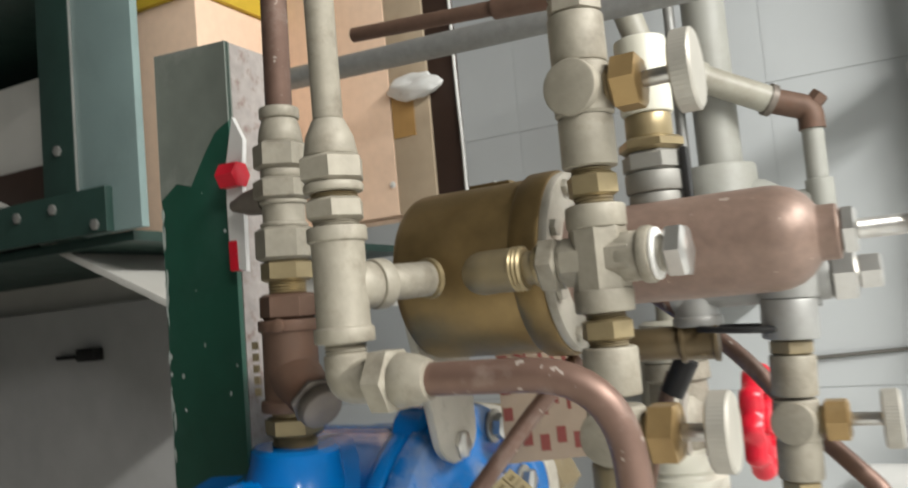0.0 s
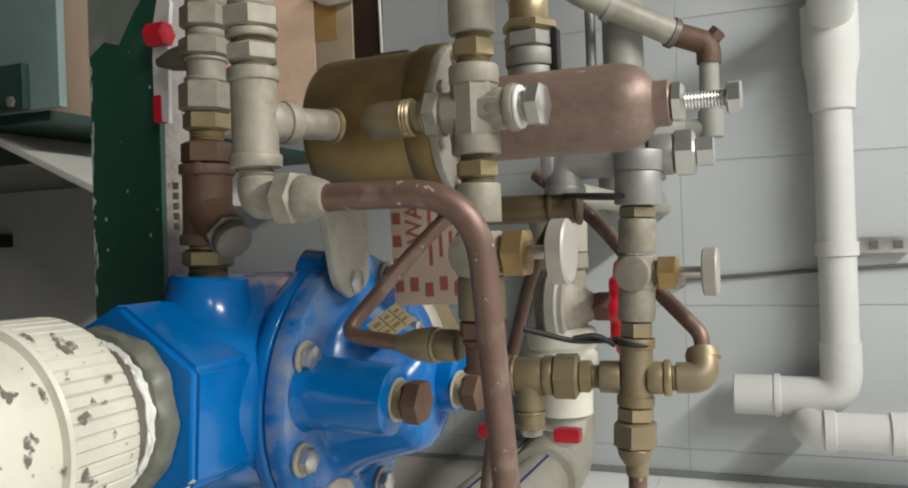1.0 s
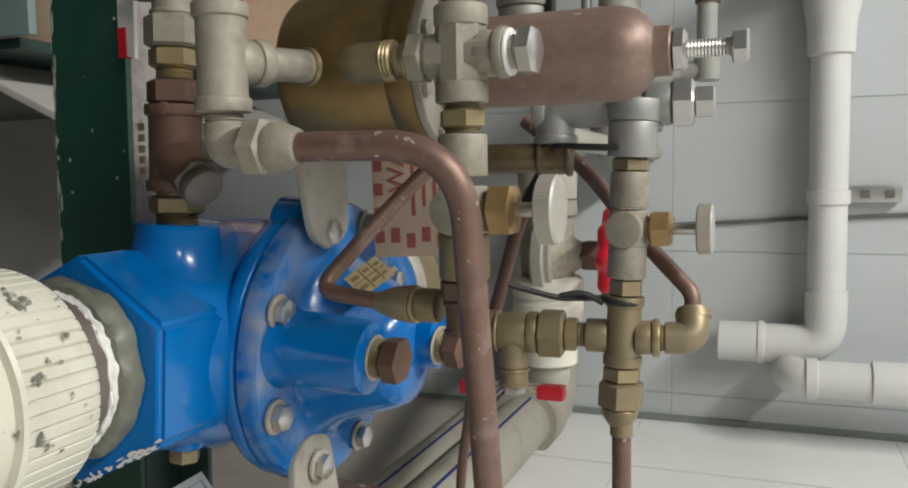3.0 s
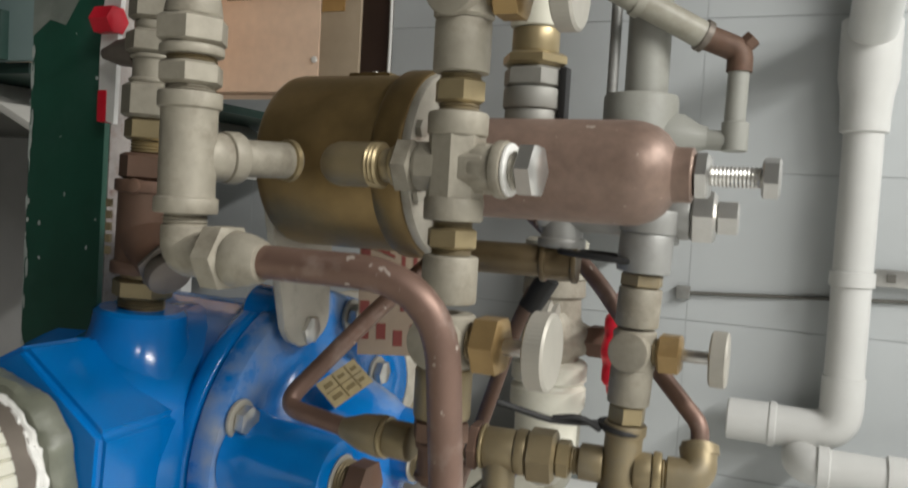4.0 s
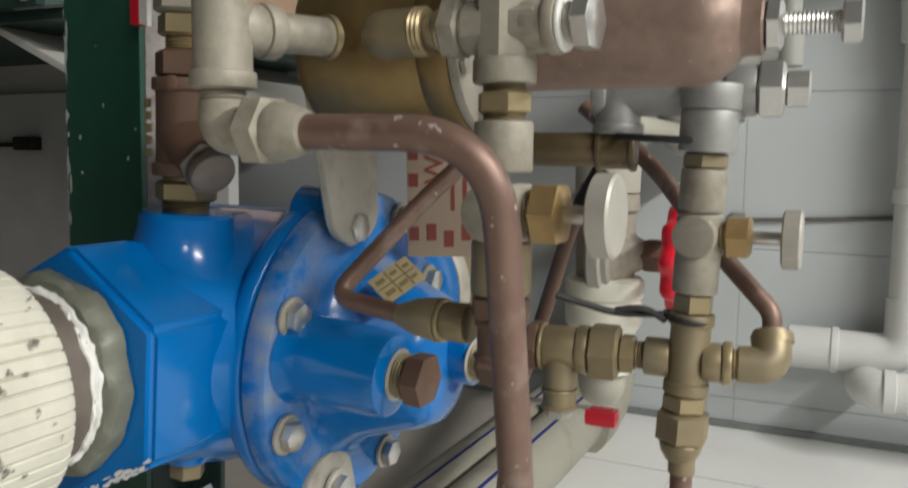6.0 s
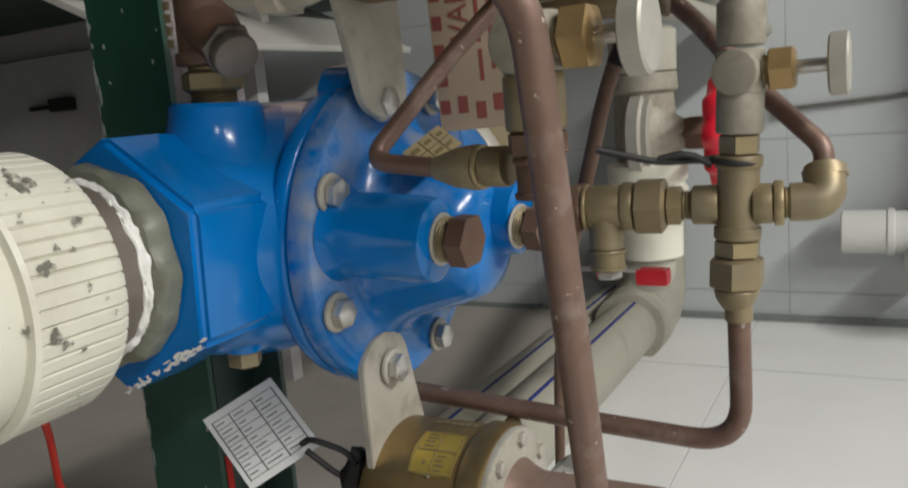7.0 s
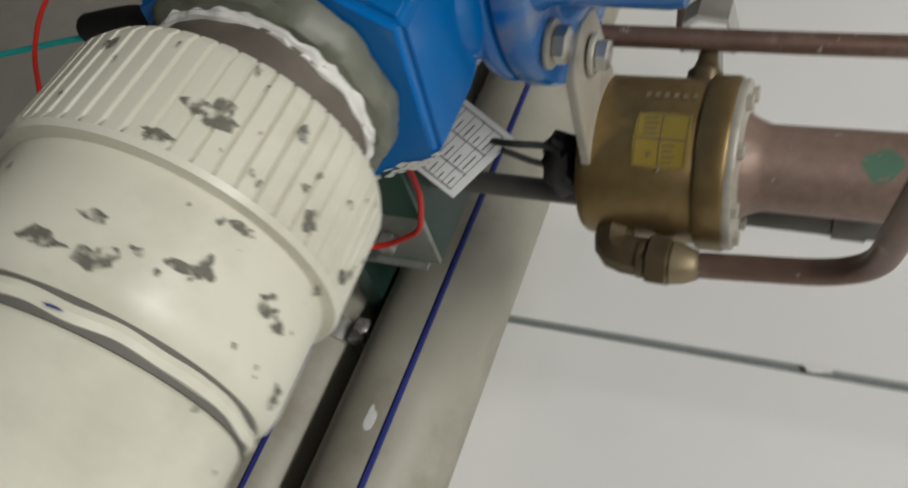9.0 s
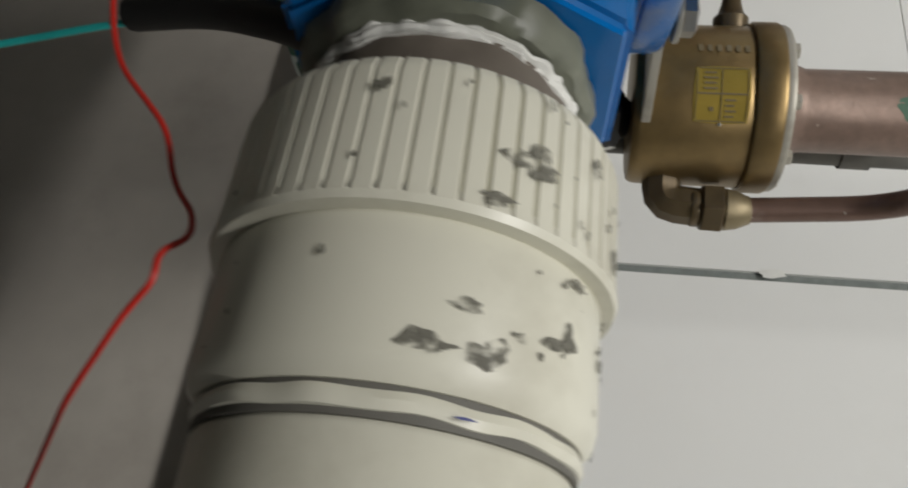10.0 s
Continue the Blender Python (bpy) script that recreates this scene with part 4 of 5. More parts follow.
# right-hand column
C4 = (-0.061, 0.568)
t4 = thing("outlet_riser", "brass cross and couplings on a vertical riser", "pipe fitting", at=col(C4, 0.50))
nv3 = thing("needle_valve", "brass needle valve with a pale knurled knob on the outer riser", "needle valve", "needle valves", col(C4, 0.549))
needle(nv3, (C4[0] + 0.005, C4[1], 0.547), 0.0142, 0.0178, 0.0385)
chain(t4, (C4[0] + 0.0055, C4[1], 0.5625), (0.05, 0, 1), [("coupling", "c", 0.026, 0.0142, GREYF), ("nipple", "h", 0.010, 0.0125, BRASS), ("galvanised_elbow", "c", 0.026, 0.0175, GALV), ("elbow_collar", "c", 0.016, 0.0185, GALV)])
chain(t4, (C4[0] + 0.0045, C4[1], 0.5355), (-0.045, 0, -1), [("coupling", "c", 0.025, 0.0140, GREYF), ("nipple", "h", 0.013, 0.0110, BRASSN), ("cross_barrel", "k", 0.052, 0.0142, BRASS), ("nipple_hexagon", "h", 0.012, 0.0125, BRASSN), ("flare_nut", "h", 0.020, 0.0150, BRASS), ("nut_shoulder", "n", 0.013, 0.0140, BRASS, 0.0085)])
CZ = 0.467
chain(t4, (C4[0] - 0.010, C4[1], CZ), (-1, -0.10, 0.01), [("cross_arm", "c", 0.016, 0.0125, BRASS), ("arm_nipple", "t", 0.006, 0.0095, BRASS), ("arm_hexagon", "h", 0.010, 0.0115, BRASSN), ("union_nut", "h", 0.020, 0.0165, BRASS), ("union_ring", "c", 0.008, 0.0160, BRASS), ("tee_barrel", "c", 0.022, 0.0145, BRASS), ("tee_band", "c", 0.003, 0.0158, BRASSN), ("bushing", "h", 0.009, 0.015, DARKF), ("boss_thread", "t", 0.03, 0.012, BRASS)])
chain(t4, (C4[0] + 0.010, C4[1], CZ), (1, 0.12, 0), [("cross_arm", "c", 0.012, 0.0125, BRASS), ("arm_collar", "c", 0.006, 0.014, BRASSN), ("arm_thread", "t", 0.006, 0.010, BRASS)])
part("outlet_elbow", sweep([(-0.030, 0.572, CZ), (-0.010, 0.575, CZ), (-0.012, 0.586, 0.486)], 0.0118, 18, 0.014), BRASS, t4)
part("elbow_rim", lathe([(0.010, -0.004), (0.0130, -0.003), (0.0130, 0.003), (0.010, 0.004)], axis_m((-0.0115, 0.585, 0.482), (-0.2, 0.4, 0.9)), 24), BRASS, t4)
ot = thing("outlet_copper_tube", "brown copper tube slanting from the brass elbow behind the riser", "copper tube", "copper tubes", (-0.03, 0.6, 0.55))
part("tube", sweep([(-0.012, 0.586, 0.483), (-0.012, 0.588, 0.498), (-0.050, 0.602, 0.535), (-0.096, 0.614, 0.590), (-0.150, 0.625, 0.632)], 0.0062, 14, 0.02), COPPER, ot)
lt = thing("lower_copper_tube", "reddish brown copper tube bent from the riser to the lower actuator", "copper tube", "copper tubes", (-0.06, 0.56, 0.33))
part("riser_ferrule", cyl(0.0086, 0.392, 0.404, axis_m((C4[0], C4[1], 0), (0, 0, 1)), 20, 0.001), BRASS, lt, "dull brass ferrule")
part("tube", sweep([(C4[0], C4[1], 0.405), (C4[0] - 0.002, C4[1] + 0.012, 0.302), (-0.160, 0.569, 0.312), (-0.318, 0.552, 0.330)], 0.0072, 16, 0.034, 9), COPPER, lt)

# small drain cock with red grips
dc = thing("drain_cock", "brass drain cock with a steel lever and two red plastic grips", "ball valve", at=(-0.140, 0.575, 0.42))
chain(dc, (-0.142, 0.560, 0.464), (0, 0, -1), [("cock_neck", "c", 0.024, 0.0115, BRASS), ("cock_body", "k", 0.014, 0.0125, BRASS), ("cock_nut", "h", 0.006, 0.008, STEEL)])
part("lever", box(-0.186, -0.110, 0.583, 0.591, 0.4185, 0.421, None, 0.0008), STEEL, dc)
for x in (-0.196, -0.131):
    part("red_grip", box(x, x + 0.023, 0.580, 0.594, 0.409, 0.4215, None, 0.0055), RED, dc, "red plastic grip")

# fittings behind the copper cylinder
g = thing("galvanised_run", "grey galvanised elbows and plugged tee behind the upper actuator", "pipe fitting", at=(-0.08, 0.57, 0.62))
chain(g, (-0.045, 0.580, 0.637), (1, 0.05, 0), [("tee_arm", "c", 0.018, 0.016, GALV), ("plug_hexagon", "h", 0.016, 0.0165, STEEL), ("plug_square", "h", 0.014, 0.0105, STEEL)])
chain(g, (-0.113, 0.580, 0.590), (0, 0, 1), [("elbow_foot", "c", 0.020, 0.0115, DARKBR), ("elbow_bead", "c", 0.007, 0.0168, GALV)])
part("cross_pipe", sweep([(-0.113, 0.580, 0.614), (-0.113, 0.580, 0.6365), (-0.048, 0.580, 0.6365), (-0.048, 0.578, 0.618)], 0.0148, 20, 0.018), GALV, g)
chain(g, (-0.118, 0.580, 0.6365), (-1, 0, 0), [("stub_bead", "c", 0.010, 0.0165, GALV)])
chain(g, (-0.100, 0.580, 0.600), (-1, -0.1, 0), [("elbow", "k", 0.026, 0.0145, DARKBR), ("pipe_nipple", "c", 0.060, 0.0115, DARKBR)])

# port on top of the copper cylinder
tp = thing("top_port_fitting", "bright brass hexagon over a silver sleeve with a black strap", "pipe fitting", at=(-0.105, 0.47, 0.70))
chain(tp, (-0.107, 0.475, 0.680), (0, 0, 1), [("sleeve", "c", 0.012, 0.0155, SILVERT), ("sleeve_ring", "c", 0.012, 0.0168, SILVERT), ("sleeve_neck", "h", 0.012, 0.0155, SILVERT), ("brass_hexagon", "h", 0.008, 0.0165, BRASSN), ("brass_neck", "c", 0.014, 0.0135, BRASSN), ("white_cap", "c", 0.045, 0.0150, PVC)])
part("black_strap", box(-0.0905, -0.0865, 0.470, 0.480, 0.678, 0.716, None, 0.001), BLACK, tp)


# cable ties
def tie(label, loops):
    t = thing("cable_tie", label, "cable tie", "cable ties", loops[0][0])
    for pts in loops:
        part("strap", sweep(pts, 0.0022, 8, 0.01, 4), BLACK, t)
    return t


def ring_pts(c, rx, ry, tilt=0.0):
    return [(c[0] + rx * math.cos(q), c[1] + ry * math.sin(q), c[2] + tilt * math.cos(q)) for q in [2 * math.pi * i / 14 for i in range(15)]]


tie("black nylon cable tie round the outer riser with a loose tail", [ring_pts((C4[0], C4[1], 0.494), 0.0145, 0.0145, -0.002), [(C4[0] - 0.014, C4[1] - 0.006, 0.496), (-0.102, 0.545, 0.497), (-0.136, 0.530, 0.508)], [(C4[0] - 0.012, C4[1] - 0.010, 0.493), (-0.085, 0.550, 0.502), (-0.102, 0.545, 0.499)]])
tie("black nylon cable tie joining two grey fittings", [ring_pts((-0.076, 0.572, 0.6065), 0.036, 0.021, -0.002)])
dh = thing("drain_tube", "thin dark brown tube dropping behind the valve trim", "copper tube", "copper tubes", (-0.19, 0.62, 0.43))
part("tube", sweep([(-0.143, 0.62, 0.575), (-0.157, 0.62, 0.541), (-0.176, 0.62, 0.475), (-0.196, 0.640, 0.43), (-0.220, 0.684, 0.391), (-0.279, 0.799, 0.262), (-0.300, 0.830, 0.10)], 0.0056, 12, 0.03), DARKF, dh)
part("end_fitting", sweep([(-0.132, 0.62, 0.585), (-0.146, 0.62, 0.560)], 0.009, 12), BLACK, dh)

# nameplate on the cover dome
lb = thing("cover_nameplate", "tilted yellow nameplate with worn black print on the cover", "nameplate", at=(-0.222, 0.49, 0.515))
o, e1, e2 = Vector((-0.236, 0.466, 0.517)), Vector((0.012, 0.026, 0.014)), Vector((0.017, -0.003, -0.012))
nn = e1.cross(e2).normalized() * -0.0008


def flat(o, e1, e2, u0, u1, v0, v1, lift):
    bm = bmesh.new()
    vs = [bm.verts.new(o + e1 * u + e2 * v + nn * k) for k in (lift, lift + 0.5) for u, v in ((u0, v0), (u1, v0), (u1, v1), (u0, v1))]
    for f in ((3, 2, 1, 0), (4, 5, 6, 7), (0, 1, 5, 4), (1, 2, 6, 5), (2, 3, 7, 6), (3, 0, 4, 7)):
        bm.faces.new([vs[i] for i in f])
    return bm


part("plate", flat(o, e1, e2, 0, 1, 0, 1, 0), LABELP, lb)
for u0, u1, v0, v1 in ((0.05, 0.95, 0.46, 0.50), (0.38, 0.41, 0.05, 0.95), (0.70, 0.73, 0.05, 0.95), (0.10, 0.30, 0.18, 0.34), (0.46, 0.62, 0.18, 0.30), (0.78, 0.92, 0.2, 0.32), (0.10, 0.32, 0.64, 0.8), (0.45, 0.66, 0.64, 0.78), (0.76, 0.9, 0.66, 0.78)):
    part("print_bar", flat(o, e1, e2, u0, u1, v0, v1, 0.5), LABELINK, lb)
# ---------- floor pipes and risers ----------
RX = -0.452
pa = thing("floor_pipe", "dusty grey plastic pipe with a blue stripe lying on the floor", "pipe", "floor pipes", (RX, 0.5, 0.0575))
part("pipe_barrel", sweep([(RX, -3.0, 0.0575), (RX, 1.70, 0.0575)], 0.0570, 48), PPR, pa)
part("blue_stripe", sweep([(RX + 0.0150, -3.0, 0.1112), (RX + 0.0150, 1.62, 0.1112)], 0.0032, 8), STRIPE, pa, "dark blue stripe")
part("end_collar", lathe([(0.057, 0), (0.073, 0.002), (0.074, 0.006), (0.074, 0.09), (0.069, 0.095)], axis_m((RX, 1.62, 0.0575), (0, 1, 0)), 40), PPR, pa)
part("end_elbow", sweep([(RX, 1.68, 0.062), (RX, 1.82, 0.066), (RX, 1.825, 0.28)], 0.072, 32, 0.09), PPR, pa)
part("riser_tube", sweep([(RX, 1.825, 0.25), (RX, 1.825, 0.56)], 0.055, 32), PPR, pa)
part("white_smear", patch(axis_m((RX, 0, 0.0575), (0, 1, 0)), 0.057, 0.325, 0.350, *(lambda q: (q - 5, q + 5))(angle_at(axis_m((RX, 0, 0.0575), (0, 1, 0)), 1, 0, (RX + 0.0, 0, 1))), rag=0.5), TAPE, pa, "white adhesive smear")
part("pipe_clamp", lathe([(0.0572, -0.014), (0.0605, -0.012), (0.0605, 0.012), (0.0572, 0.014)], axis_m((RX, 0.84, 0.0575), (0, 1, 0)), 40), STEEL, pa, "zinc pipe clamp")
BX = -0.566
pb = thing("floor_pipe", "narrower grey plastic pipe with a blue stripe and clamp", "pipe", "floor pipes", (BX, 0.5, 0.04))
part("pipe_barrel", sweep([(BX, -3.0, 0.041), (BX, 1.90, 0.041)], 0.0405, 36), PPR, pb)
part("blue_stripe", sweep([(BX + 0.008, -3.0, 0.0805), (BX + 0.008, 1.88, 0.0805)], 0.0026, 8), STRIPE, pb, "dark blue stripe")
clampo = part("pipe_clamp", lathe([(0.0405, -0.012), (0.0435, -0.011), (0.0435, 0.011), (0.0405, 0.012)], axis_m((BX, 0.43, 0.041), (0, 1, 0)), 32), STEEL, pb, "zinc pipe clamp")
part("clamp_bolt", hexa(0.014, 0, 0.03, axis_m((BX + 0.046, 0.43, 0.060), (0.3, 0, 1))), STEEL, clampo)
part("clamp_ear", box(BX + 0.04, BX + 0.055, 0.418, 0.442, 0.03, 0.08, None, 0.002), STEEL, clampo)
gap = thing("floor_channel", "dirty strip of debris between the two floor pipes", "channel", at=(-0.51, 0, 0))
part("channel_bed", box(-0.536, -0.498, -2.9, 1.85, 0.0, 0.018, None, 0.003), NIPPLE, gap)

# gate valve with a red handwheel
GX, GY, GZ = -0.218, 0.95, 0.489
gv = thing("gate_valve", "dusty grey-green gate valve with brass bonnet and red handwheel", "gate valve", at=(GX, GY, GZ))
mg = axis_m((GX, GY, GZ), (1, -0.05, 0))
mz = axis_m((GX, GY, 0), (0, 0, 1))
part("body_shell", lathe([(0.030, 0.425), (0.040, 0.427), (0.041, 0.446), (0.032, 0.450), (0.033, 0.466), (0.034, GZ), (0.033, 0.518), (0.032, 0.534), (0.037, 0.538), (0.036, 0.556), (0.030, 0.558)], mz, 40), GREYF, gv)
part("bonnet_flange", lathe([(0.040, -0.012), (0.052, -0.008), (0.056, -0.004), (0.056, 0.008), (0.051, 0.010), (0.051, 0.016), (0.044, 0.018)], mg, 40), KNOB, gv)
part("brass_bonnet", lathe([(0.044, 0.014), (0.040, 0.022), (0.030, 0.028), (0.021, 0.034), (0.017, 0.042), (0.016, 0.048)], mg, 32), GREYF, gv, "pale brass bonnet")
part("gland_nut", hexa(0.034, 0.044, 0.072, mg, ch=0.12), DARKF, gv, "dark gland nut")
part("stem", cyl(0.005, 0.07, 0.10, mg, 16), DARKF, gv)
wheel = part("handwheel", bmesh.new(), RED, gv, "glossy red handwheel")
bm = bmesh.new()
n, k = 80, 10
mw = axis_m((GX, GY, GZ), (1, -0.05, 0)) @ Matrix.Translation((0, 0, 0.086))
rows = []
for i in range(n):
    a = 2 * math.pi * i / n
    rr_ = 0.050 + 0.0045 * math.cos(10 * a)
    rows.append([bm.verts.new(mw @ Vector(((rr_ + 0.009 * math.cos(2 * math.pi * j / k)) * math.cos(a), (rr_ + 0.009 * math.cos(2 * math.pi * j / k)) * math.sin(a), 0.012 * math.sin(2 * math.pi * j / k)))) for j in range(k)])
for i in range(n):
    for j in range(k):
        a, b = rows[i], rows[(i + 1) % n]
        bm.faces.new((a[j], b[j], b[(j + 1) % k], a[(j + 1) % k]))
part("wheel_rim", bm, RED, wheel)
part("wheel_hub", cyl(0.014, -0.008, 0.010, mw, 24), RED, wheel)
for q in range(4):
    a = math.pi / 2 * q + 0.3
    part("wheel_spoke", sweep([mw @ Vector((0.01 * math.cos(a), 0.01 * math.sin(a), 0)), mw @ Vector((0.046 * math.cos(a), 0.046 * math.sin(a), 0))], 0.006, 10), RED, wheel)
part("lower_socket", lathe([(0.030, 0.352), (0.036, 0.354), (0.037, 0.400), (0.040, 0.404), (0.043, 0.408), (0.044, 0.412), (0.044, 0.430), (0.041, 0.433), (0.0405, 0.436), (0.0440, 0.440), (0.044, 0.458), (0.040, 0.462), (0.030, 0.463)], mz, 40), PVC, gv, "pale grey plastic socket")
part("lower_bend", sweep([(GX, GY, 0.37), (GX, GY, 0.335), (GX - 0.02, 1.02, 0.325), (RX + 0.02, 1.80, 0.32)], 0.027, 28, 0.03), PPR, gv)
part("upper_socket", lathe([(0.030, 0.556), (0.036, 0.558), (0.037, 0.60), (0.032, 0.604)], mz, 36), PPR, gv)
part("upper_bend", sweep([(GX, GY, 0.59), (GX, GY, 0.635), (GX, 1.92, 0.635)], 0.0165, 24, 0.03), PPR, gv)

# grey stack by the wall
GSX, GSY = -0.262, 1.66
gs = thing("grey_stack", "grey plastic stack with a thick collar by the wall", "pipe", at=(GSX, GSY, 0.7))
part("stack_pipe", sweep([(GSX, GSY, 0.72), (GSX, GSY, 0.655), (GSX, 1.96, 0.65)], 0.052, 32, 0.05), STACK, gs)
part("collar", lathe([(0.052, 0.70), (0.071, 0.705), (0.073, 0.72), (0.073, 0.864), (0.070, 0.870), (0.05, 0.871)], axis_m((GSX, GSY, 0), (0, 0, 1)), 40), STACK, gs)
part("upper_pipe", lathe([(0.0420, 0.868), (0.0420, 2.59)], axis_m((GSX + 0.008, GSY, 0), (0, 0, 1)), 32), STACK, gs)
part("side_conduit", lathe([(0.011, 0.868), (0.011, 2.59)], axis_m((GSX - 0.055, GSY - 0.02, 0), (0, 0, 1)), 16), GALV, gs)
part("branch", sweep([(GSX + 0.05, GSY, 0.79), (-0.085, GSY, 0.785), (-0.083, GSY, 0.95)], 0.0195, 20, 0.02), STACK, gs)
part("branch_cone", lathe([(0.05, 0.05), (0.045, 0.085), (0.026, 0.115), (0.022, 0.13)], axis_m((GSX, GSY, 0.79), (1, 0, 0)), 24), STACK, gs)
part("drop_socket", lathe([(0.02, 0.765), (0.025, 0.767), (0.025, 0.82), (0.02, 0.822)], axis_m((-0.083, GSY, 0), (0, 0, 1)), 20), STACK, gs)
part("rust_elbow", sweep([(-0.083, GSY, 0.915), (-0.083, GSY, 0.955), (-0.155, GSY - 0.02, 0.982)], 0.024, 20, 0.02), DARKF, gs, "rust-brown elbow")
part("elbow_ring", lathe([(0.024, -0.008), (0.031, -0.006), (0.031, 0.006), (0.024, 0.008)], axis_m((-0.150, GSY - 0.019, 0.9805), (-0.198, -0.12, 0.094)), 24), NIPPLE, gs, "dark ring nut")
part("elbow_plug", hexa(0.03, 0, 0.02, axis_m((-0.075, GSY, 0.965), (0.6, 0, 0.6))), DARKF, gs)
part("white_feed", sweep([(-0.145, GSY - 0.018, 0.978), (-0.343, 1.52, 1.072), (-0.40, 1.48, 1.30)], 0.026, 24, 0.05), PPR, gs, "off-white plastic feed pipe")
part("feed_collar", lathe([(0.026, 0), (0.031, 0.002), (0.031, 0.018), (0.026, 0.02)], axis_m((-0.255, 1.578, 1.030), (-0.198, -0.12, 0.094)), 24), PPR, gs)
# ---------- wall pipes ----------
WX, WY, WZ = 0.149, 1.87, 0.212
wp = thing("wall_drain_pipe", "white plastic drain pipe with sockets standing against the wall", "pipe", at=(WX, WY, 0.3))
part("pipe_barrel", sweep([(WX, WY, 2.59), (WX, WY, WZ), (-0.06, WY, WZ)], 0.0385, 32, 0.07), PVCW, wp)
part("elbow", sweep([(WX, WY, 0.33), (WX, WY, WZ), (0.025, WY, WZ)], 0.0420, 32, 0.075, 10), PVCW, wp)
part("end_socket", lathe([(0.040, 0), (0.0465, 0.002), (0.0472, 0.006), (0.0472, 0.014), (0.0440, 0.017), (0.0440, 0.096), (0.041, 0.099)], axis_m((0.028, WY, WZ), (-1, 0, 0)), 32), PVCW, wp)
part("upper_socket", lathe([(0.0385, 0.825), (0.046, 0.828), (0.047, 0.838), (0.047, 0.86), (0.050, 0.90), (0.057, 0.935), (0.057, 1.05), (0.051, 1.055)], axis_m((WX, WY, 0), (0, 0, 1)), 32), PVCW, wp)
part("branch", sweep([(WX, WY - 0.03, 1.03), (WX, 1.62, 1.10)], 0.046, 32), PVCW, wp)
br_ = part("pipe_bracket", lathe([(0.0385, 0.515), (0.0435, 0.516), (0.0435, 0.545), (0.0385, 0.546)], axis_m((WX, WY, 0), (0, 0, 1)), 32), PVCW, wp)
part("bracket_rail", box(WX + 0.045, WX + 0.145, 1.905, 1.925, 0.518, 0.553, None, 0.003), STEEL, br_)
for x in (0.215, 0.262):
    part("rail_slot", box(x, x + 0.016, 1.900, 1.906, 0.527, 0.544), GROOVE, br_)
wp2 = thing("low_drain_pipe", "white plastic pipe running along the foot of the wall", "pipe", at=(0.4, 1.78, 0.14))
part("pipe_barrel", sweep([(0.080, 1.90, 0.154), (0.080, 1.80, 0.154), (2.9, 1.80, 0.150)], 0.0385, 32, 0.05, 9), PVCW, wp2)
part("elbow_collar", lathe([(0.0385, 0), (0.0430, 0.002), (0.0430, 0.022), (0.0385, 0.024)], axis_m((0.108, 1.80, 0.154), (1, 0, 0)), 32), PVCW, wp2)
part("joint_sleeve", lathe([(0.0385, 0), (0.0440, 0.002), (0.0440, 0.10), (0.039, 0.103)], axis_m((0.231, 1.80, 0.154), (1, 0, 0)), 32), PVCW, wp2)
for x in (0.5, 1.8):
    part("pipe_foot", box(x, x + 0.04, 1.77, 1.83, 0.0, 0.125, None, 0.004), PVCW, wp2)
cb = thing("wall_cable", "thin dark grey cable clipped along the wall", "cable", at=(0.2, 1.92, 0.47))
part("cable", sweep([(-0.19, 1.922, 0.467), (0.214, 1.924, 0.487), (2.8, 1.924, 0.60)], 0.0042, 8), GROOVE, cb)
part("cable_clip", box(-0.202, -0.172, 1.914, 1.93, 0.453, 0.483, None, 0.003), GALV, cb)
sk = thing("floor_conduit", "dark grey rod crossing the floor pipes behind the actuator", "rod", at=(-0.1, 0.53, 0.19))
part("rod", sweep([(-0.47, 0.495, 0.235), (2.95, 0.545, 0.11)], 0.0085, 14), GROOVE, sk)
part("rod_sleeve", sweep([(-0.135, 0.500, 0.2227), (-0.115, 0.5003, 0.222)], 0.0105, 14), GROOVE, sk)

# pipes above
cd = thing("grey_conduit", "pale grey conduit crossing overhead", "conduit", at=(-0.3, 1.1, 1.05))
part("conduit_tube", sweep([(-3.19, 1.1, 1.13), (2.99, 1.1, 0.935)], 0.0185, 20), GALV, cd)
rr = thing("rusty_rod", "rust-brown threaded rod with a grey sleeve and black wire", "rod", at=(-0.3, 0.8, 0.97))
part("rod", sweep([(-0.519, 0.8, 0.973), (-0.20, 0.8, 0.948)], 0.0085, 16), DARKF, rr)
part("sleeve", sweep([(-0.335, 0.8, 0.9585), (-0.20, 0.8, 0.948), (-0.20, 0.8, 2.59)], 0.0125, 16, 0.02), DARKF, rr)
part("wire_hook", sweep([(-0.29, 0.79, 0.972), (-0.275, 0.785, 0.958), (-0.255, 0.785, 0.975), (-0.25, 0.79, 1.02)], 0.002, 8, 0.01), BLACK, rr)
pc = thing("pipe_clip", "bright zinc bent clip on an upright strip behind the lower actuator", "pipe clip", at=(-0.262, 0.78, 0.0))
part("upright_strip", box(-0.274, -0.250, 0.782, 0.785, 0.0, 0.13, None, 0.001), STEEL, pc)
